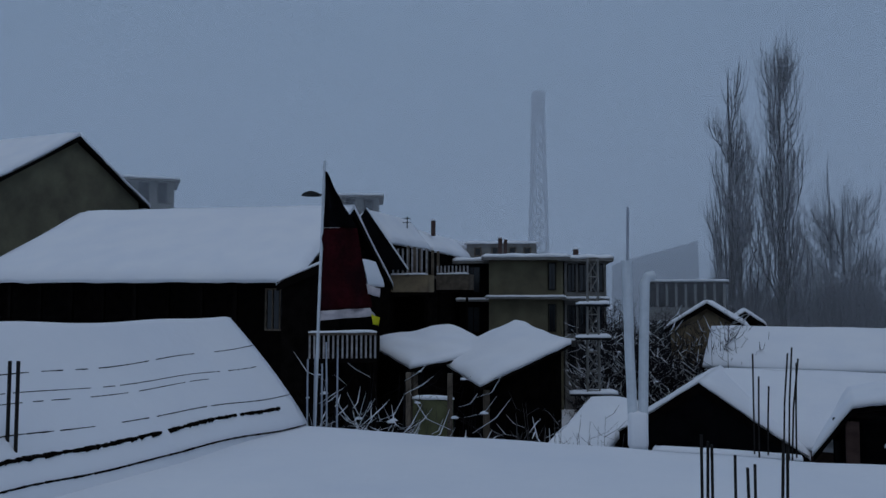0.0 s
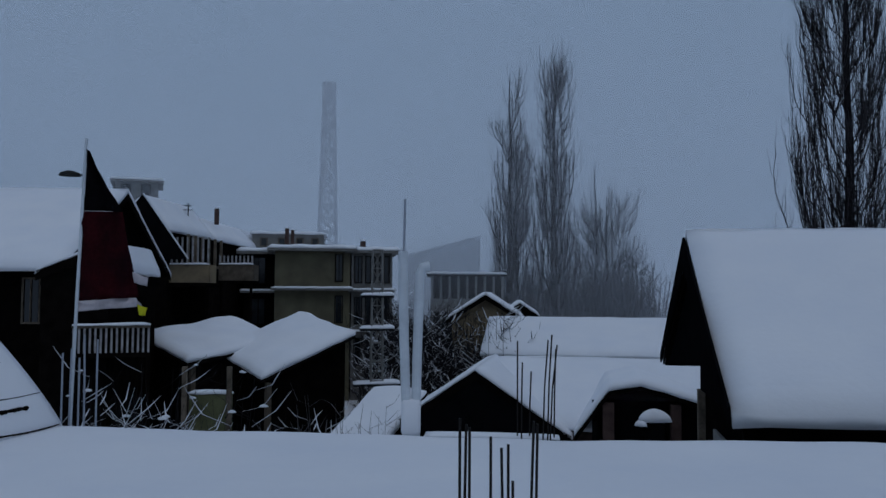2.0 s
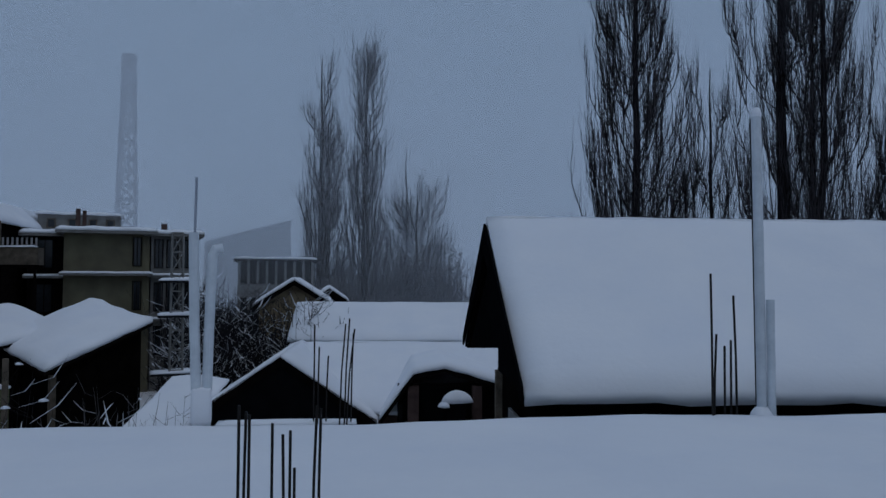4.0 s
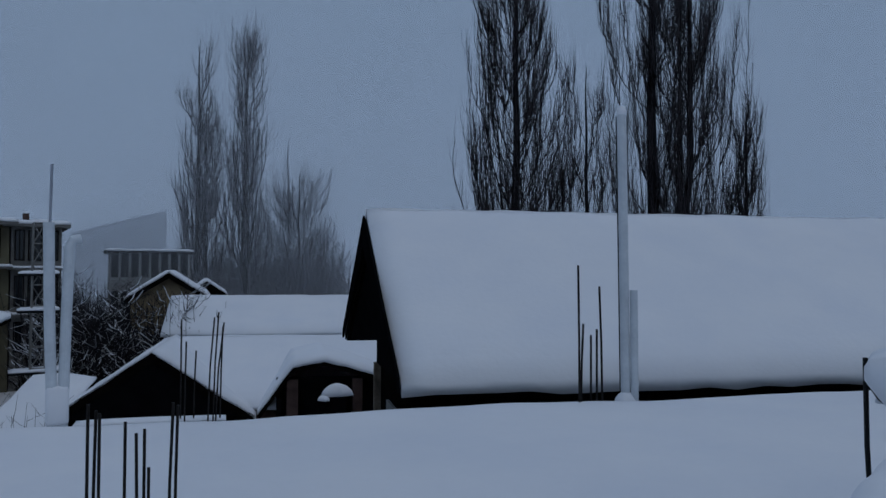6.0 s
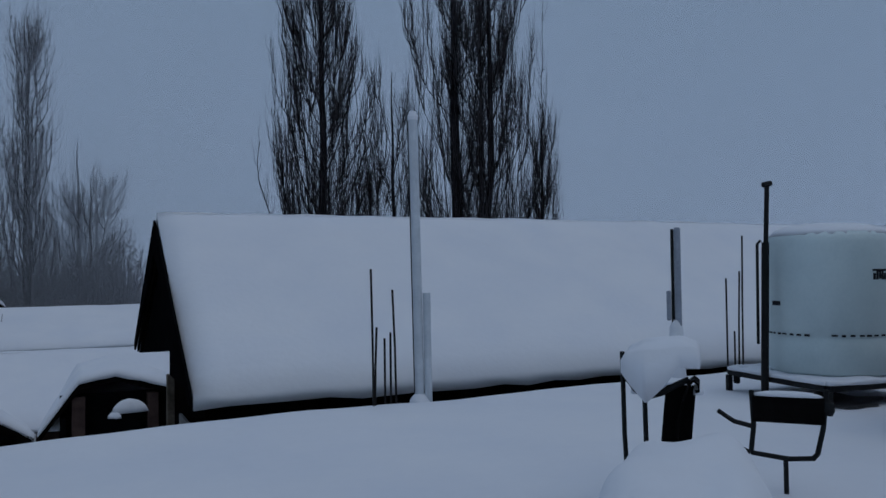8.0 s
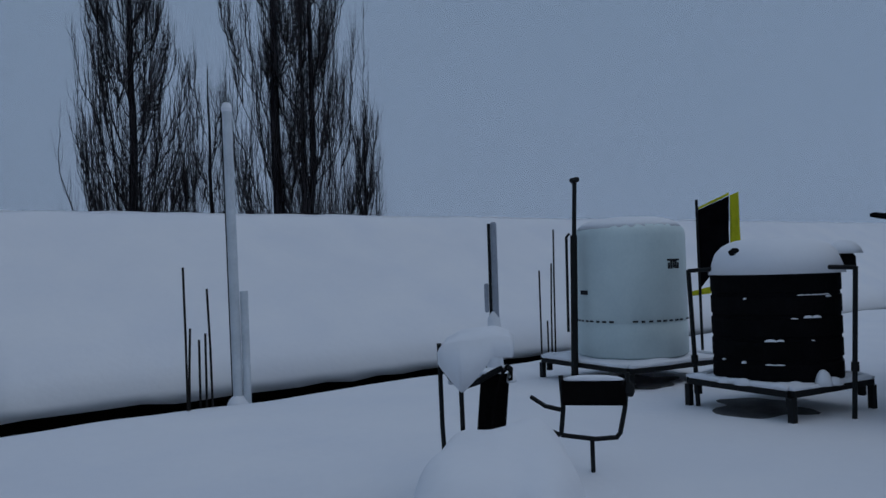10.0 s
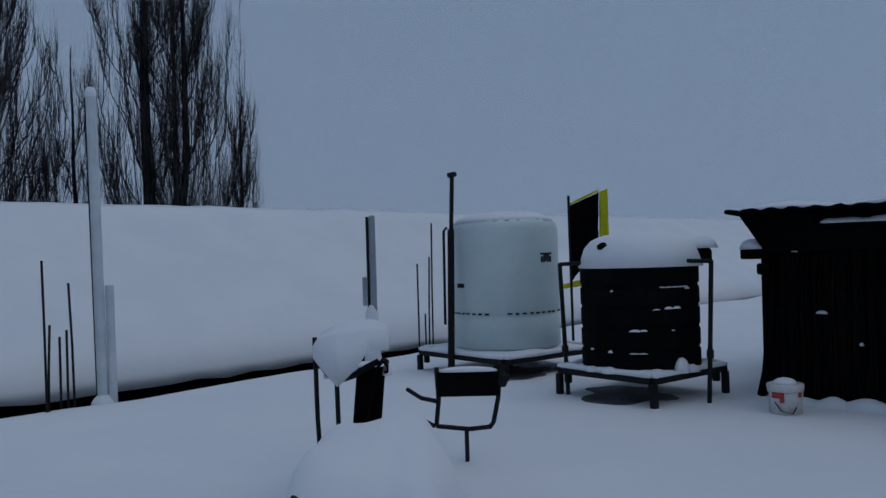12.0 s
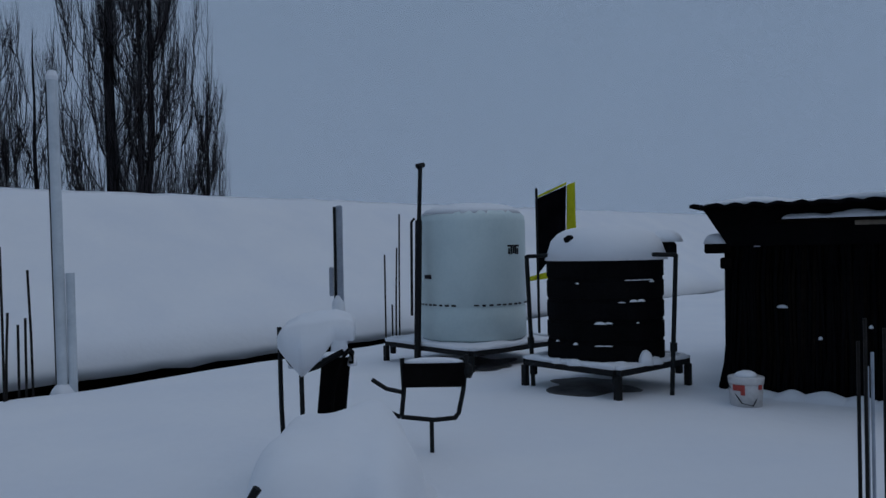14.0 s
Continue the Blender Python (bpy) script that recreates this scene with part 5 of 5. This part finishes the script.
def banner():
    t = thing("banner", "black banner with bright yellow borders on a thin pole", "banner", (13.55, 4.02, -0.2), 76.0)
    part("pole", tube(B(), [(-0.27, 0, 0), (-0.28, 0, 2.45)], 0.02, 8), STEEL_PAINT, t)
    cloth("black_field", t, ((-0.26, 0, 2.30), (0.17, 0, 2.48), (0.15, 0, 1.7), (-0.28, 0, 1.15)), BLACK_CLOTH, 12, 20, 0.03, 1.0)
    cloth("yellow_border", t, ((0.174, 0, 2.485), (0.30, 0, 2.53), (0.30, 0, 1.85), (0.155, 0, 1.7)), YELLOW_CLOTH, 6, 14, 0.02, 1.5)
    cloth("yellow_border", t, ((-0.27, 0, 2.335), (0.17, 0, 2.53), (0.17, 0, 2.49), (-0.26, 0, 2.305)), YELLOW_CLOTH, 12, 3, 0.02, 1.0)
    cloth("yellow_border", t, ((-0.40, 0, 1.13), (-0.12, 0, 1.2), (-0.12, 0, 1.10), (-0.42, 0, 1.06)), YELLOW_CLOTH, 8, 3, 0.02, 2.0)


banner()


def brush_shed():
    """A dark shed clad in brushwood bundles under a ragged snow-laden roof."""
    t = thing("brushwood_shed", "black brushwood-clad shed under a snowy overhanging roof", "shed", (10.10, 1.29, 0), 100.0)
    rng = random.Random(21)
    W, D, H = 4.6, 3.0, 1.46
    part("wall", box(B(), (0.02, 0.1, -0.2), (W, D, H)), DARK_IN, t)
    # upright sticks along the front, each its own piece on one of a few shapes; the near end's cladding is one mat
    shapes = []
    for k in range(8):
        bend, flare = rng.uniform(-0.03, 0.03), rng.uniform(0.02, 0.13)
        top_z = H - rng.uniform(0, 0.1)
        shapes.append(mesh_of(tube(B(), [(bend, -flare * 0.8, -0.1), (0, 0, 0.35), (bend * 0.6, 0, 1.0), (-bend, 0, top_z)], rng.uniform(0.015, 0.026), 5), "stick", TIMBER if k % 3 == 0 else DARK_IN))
    for k in range(230):
        stick = new("stick", shapes[rng.randrange(8)])
        stick.parent = t
        x = 2.6 * k / 229 + rng.uniform(-0.02, 0.02)
        stick.matrix_local = pose(x, 0.06 + rng.uniform(-0.03, 0.04), 0, 0, rng.uniform(0.5, 5.0) if k < 12 else rng.uniform(-1.5, 1.5), rng.uniform(-20, 20))
    bm = B()
    for k in range(150):
        yy = 0.1 + D * k / 149 + rng.uniform(-0.03, 0.03)
        tube(bm, [(-0.02 - rng.uniform(0, 0.1), yy, -0.1), (rng.uniform(-0.02, 0.02), yy, 0.4), (rng.uniform(-0.03, 0.03), yy, H - rng.uniform(0, 0.1))], rng.uniform(0.012, 0.024), 5)
    for k in range(120):
        xx = 2.62 + (W - 2.62) * k / 119
        tube(bm, [(xx, 0.0, -0.1), (xx, 0.06, 0.4), (xx + rng.uniform(-0.03, 0.03), 0.06, H - rng.uniform(0, 0.1))], rng.uniform(0.012, 0.024), 5)
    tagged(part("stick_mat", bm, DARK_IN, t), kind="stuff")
    # roof: sheet with a wavy eave, tilted up to the front
    nx, ny = 120, 6
    verts, faces = [], []
    for side in (0, 1):
        for j in range(ny + 1):
            for i in range(nx + 1):
                x = -0.20 + (W + 0.55) * i / nx
                y = -0.42 + (D + 0.7) * j / ny
                z = 1.75 - 0.09 * j / ny + 0.010 * math.sin(i * 1.45) + 0.016 * noise.noise(Vector((i * 0.9, j * 0.3, 2.0))) - 0.03 * side
                verts.append((x, y, z))
    off = (nx + 1) * (ny + 1)
    for j in range(ny):
        for i in range(nx):
            a = j * (nx + 1) + i
            faces.append((a, a + 1, a + nx + 2, a + nx + 1))
            faces.append((off + a, off + a + nx + 1, off + a + nx + 2, off + a + 1))
    for i in range(nx):
        a, b = i, ny * (nx + 1) + i
        faces += [(a, off + a, off + a + 1, a + 1), (b, b + 1, off + b + 1, off + b)]
    for j in range(ny):
        a, b = j * (nx + 1), j * (nx + 1) + nx
        faces += [(a, a + nx + 1, off + a + nx + 1, off + a), (b, off + b, off + b + nx + 1, b + nx + 1)]
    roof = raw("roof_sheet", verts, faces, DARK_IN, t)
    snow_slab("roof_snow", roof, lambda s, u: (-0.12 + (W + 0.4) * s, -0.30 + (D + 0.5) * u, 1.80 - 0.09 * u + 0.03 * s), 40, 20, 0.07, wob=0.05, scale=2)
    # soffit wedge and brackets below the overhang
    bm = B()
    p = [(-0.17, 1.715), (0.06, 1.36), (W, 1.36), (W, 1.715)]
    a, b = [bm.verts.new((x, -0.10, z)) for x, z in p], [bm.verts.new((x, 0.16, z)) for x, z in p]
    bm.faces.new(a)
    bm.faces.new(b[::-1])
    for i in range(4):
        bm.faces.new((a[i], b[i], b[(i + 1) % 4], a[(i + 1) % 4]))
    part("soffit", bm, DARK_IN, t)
    part("purlin_end", box(B(), (-0.20, 0.0, 1.29), (0.06, 0.12, 1.39), 0.02), TIMBER, t)
    part("purlin_snow", snow_heap(B(), 0.13, 0.1, 0.10, 7), SNOW, t, smooth=True).location = (-0.09, 0.05, 1.385)
    part("purlin_end", box(B(), (-0.05, 0.0, 1.14), (0.06, 0.1, 1.25), 0.02), TIMBER, t)
    for k in range(9):
        part("eave_snow", snow_heap(B(), rng.uniform(0.08, 0.2), 0.05, rng.uniform(0.03, 0.07), k, n=14), SNOW_OLD, t, smooth=True).location = (0.66 + 0.13 * k, -0.13, 1.60)
    part("eave_batten", box(B(), (0.5, -0.17, 1.57), (1.95, -0.102, 1.60), 0.005), TIMBER, t)
    part("eave_board", box(B(), (1.15, -0.13, 1.53), (1.70, -0.105, 1.59), 0.008), TIMBER_PALE, t)
    part("door_post", box(B(), (1.55, -0.09, -0.1), (1.61, -0.03, 1.4), 0.01), BRICK, t)
    for x, z, w in ((0.52, 0.78, 0.05), (0.84, 0.5, 0.02), (0.3, 1.35, 0.03), (1.25, 0.62, 0.02)):
        part("caught_snow", snow_heap(B(), w, 0.03, 0.03, 2, n=10), SNOW_OLD, t, smooth=True).location = (x, 0.0, z)
    for k in range(6):
        part("foot_snow", snow_heap(B(), rng.uniform(0.25, 0.4), 0.3, rng.uniform(0.06, 0.12), k, soft=True), SNOW, t, smooth=True).location = (0.35 + 0.28 * k, -0.2, -0.02)


brush_shed()

bucket = thing("bucket", "dirty white plastic bucket with red stains and snow", "bucket", (9.27, 1.05, -0.08), 76)
part("body", spun(B(), [(0.125, 0), (0.138, 0.24), (0.141, 0.268)], 28), WHITE_PLASTIC, bucket, smooth=True)
part("rim", spun(B(), [(0.142, 0.269), (0.146, 0.272), (0.150, 0.322), (0.146, 0.327)], 28), WHITE_PLASTIC, bucket, "dirty white rim", smooth=True)
for a, w, d in ((-0.66, 0.045, 0.05), (-0.36, 0.018, 0.085), (0.75, 0.02, 0.04)):
    m = Matrix.Rotation(a, 4, "Z") @ Matrix.Translation((0, -0.139, 0.268))
    part("red_stain", box(B(), (-w, -0.006, -d), (w, 0.004, 0.0), 0.003, m), RED_PLASTIC, bucket)
part("bucket_snow", snow_heap(B(), 0.10, 0.10, 0.05, 5), SNOW, bucket, smooth=True).location.z = 0.325
part("handle", tube(B(), [(-0.14, -0.02, 0.25), (-0.06, -0.15, 0.12), (0.03, -0.155, 0.10), (0.14, -0.02, 0.25)], 0.005, 6), STEEL_PAINT, bucket)

lean_to("yard_shelter", "low shelter under a smooth snow slope", (1.3, 25.0), 30.0, 1.3, 3.0, -3.3, -1.9, TIMBER_PALE, seed=41)
edge_beam = thing("edge_beam", "pale concrete beam with snow lying along the roof's edge", "beam", own(0.15, 9.28, -0.32), math.degrees(math.atan2(RV.x, RV.y)))
part("beam", box(B(), (0, -0.08, 0), (1.35, 0.12, 0.26), 0.02), CONCRETE, edge_beam)
snow_slab("beam_snow", edge_beam, lambda s, t: (-0.02 + 1.39 * s, -0.1 + 0.24 * t, 0.285), 16, 4, 0.03, wob=0.012)
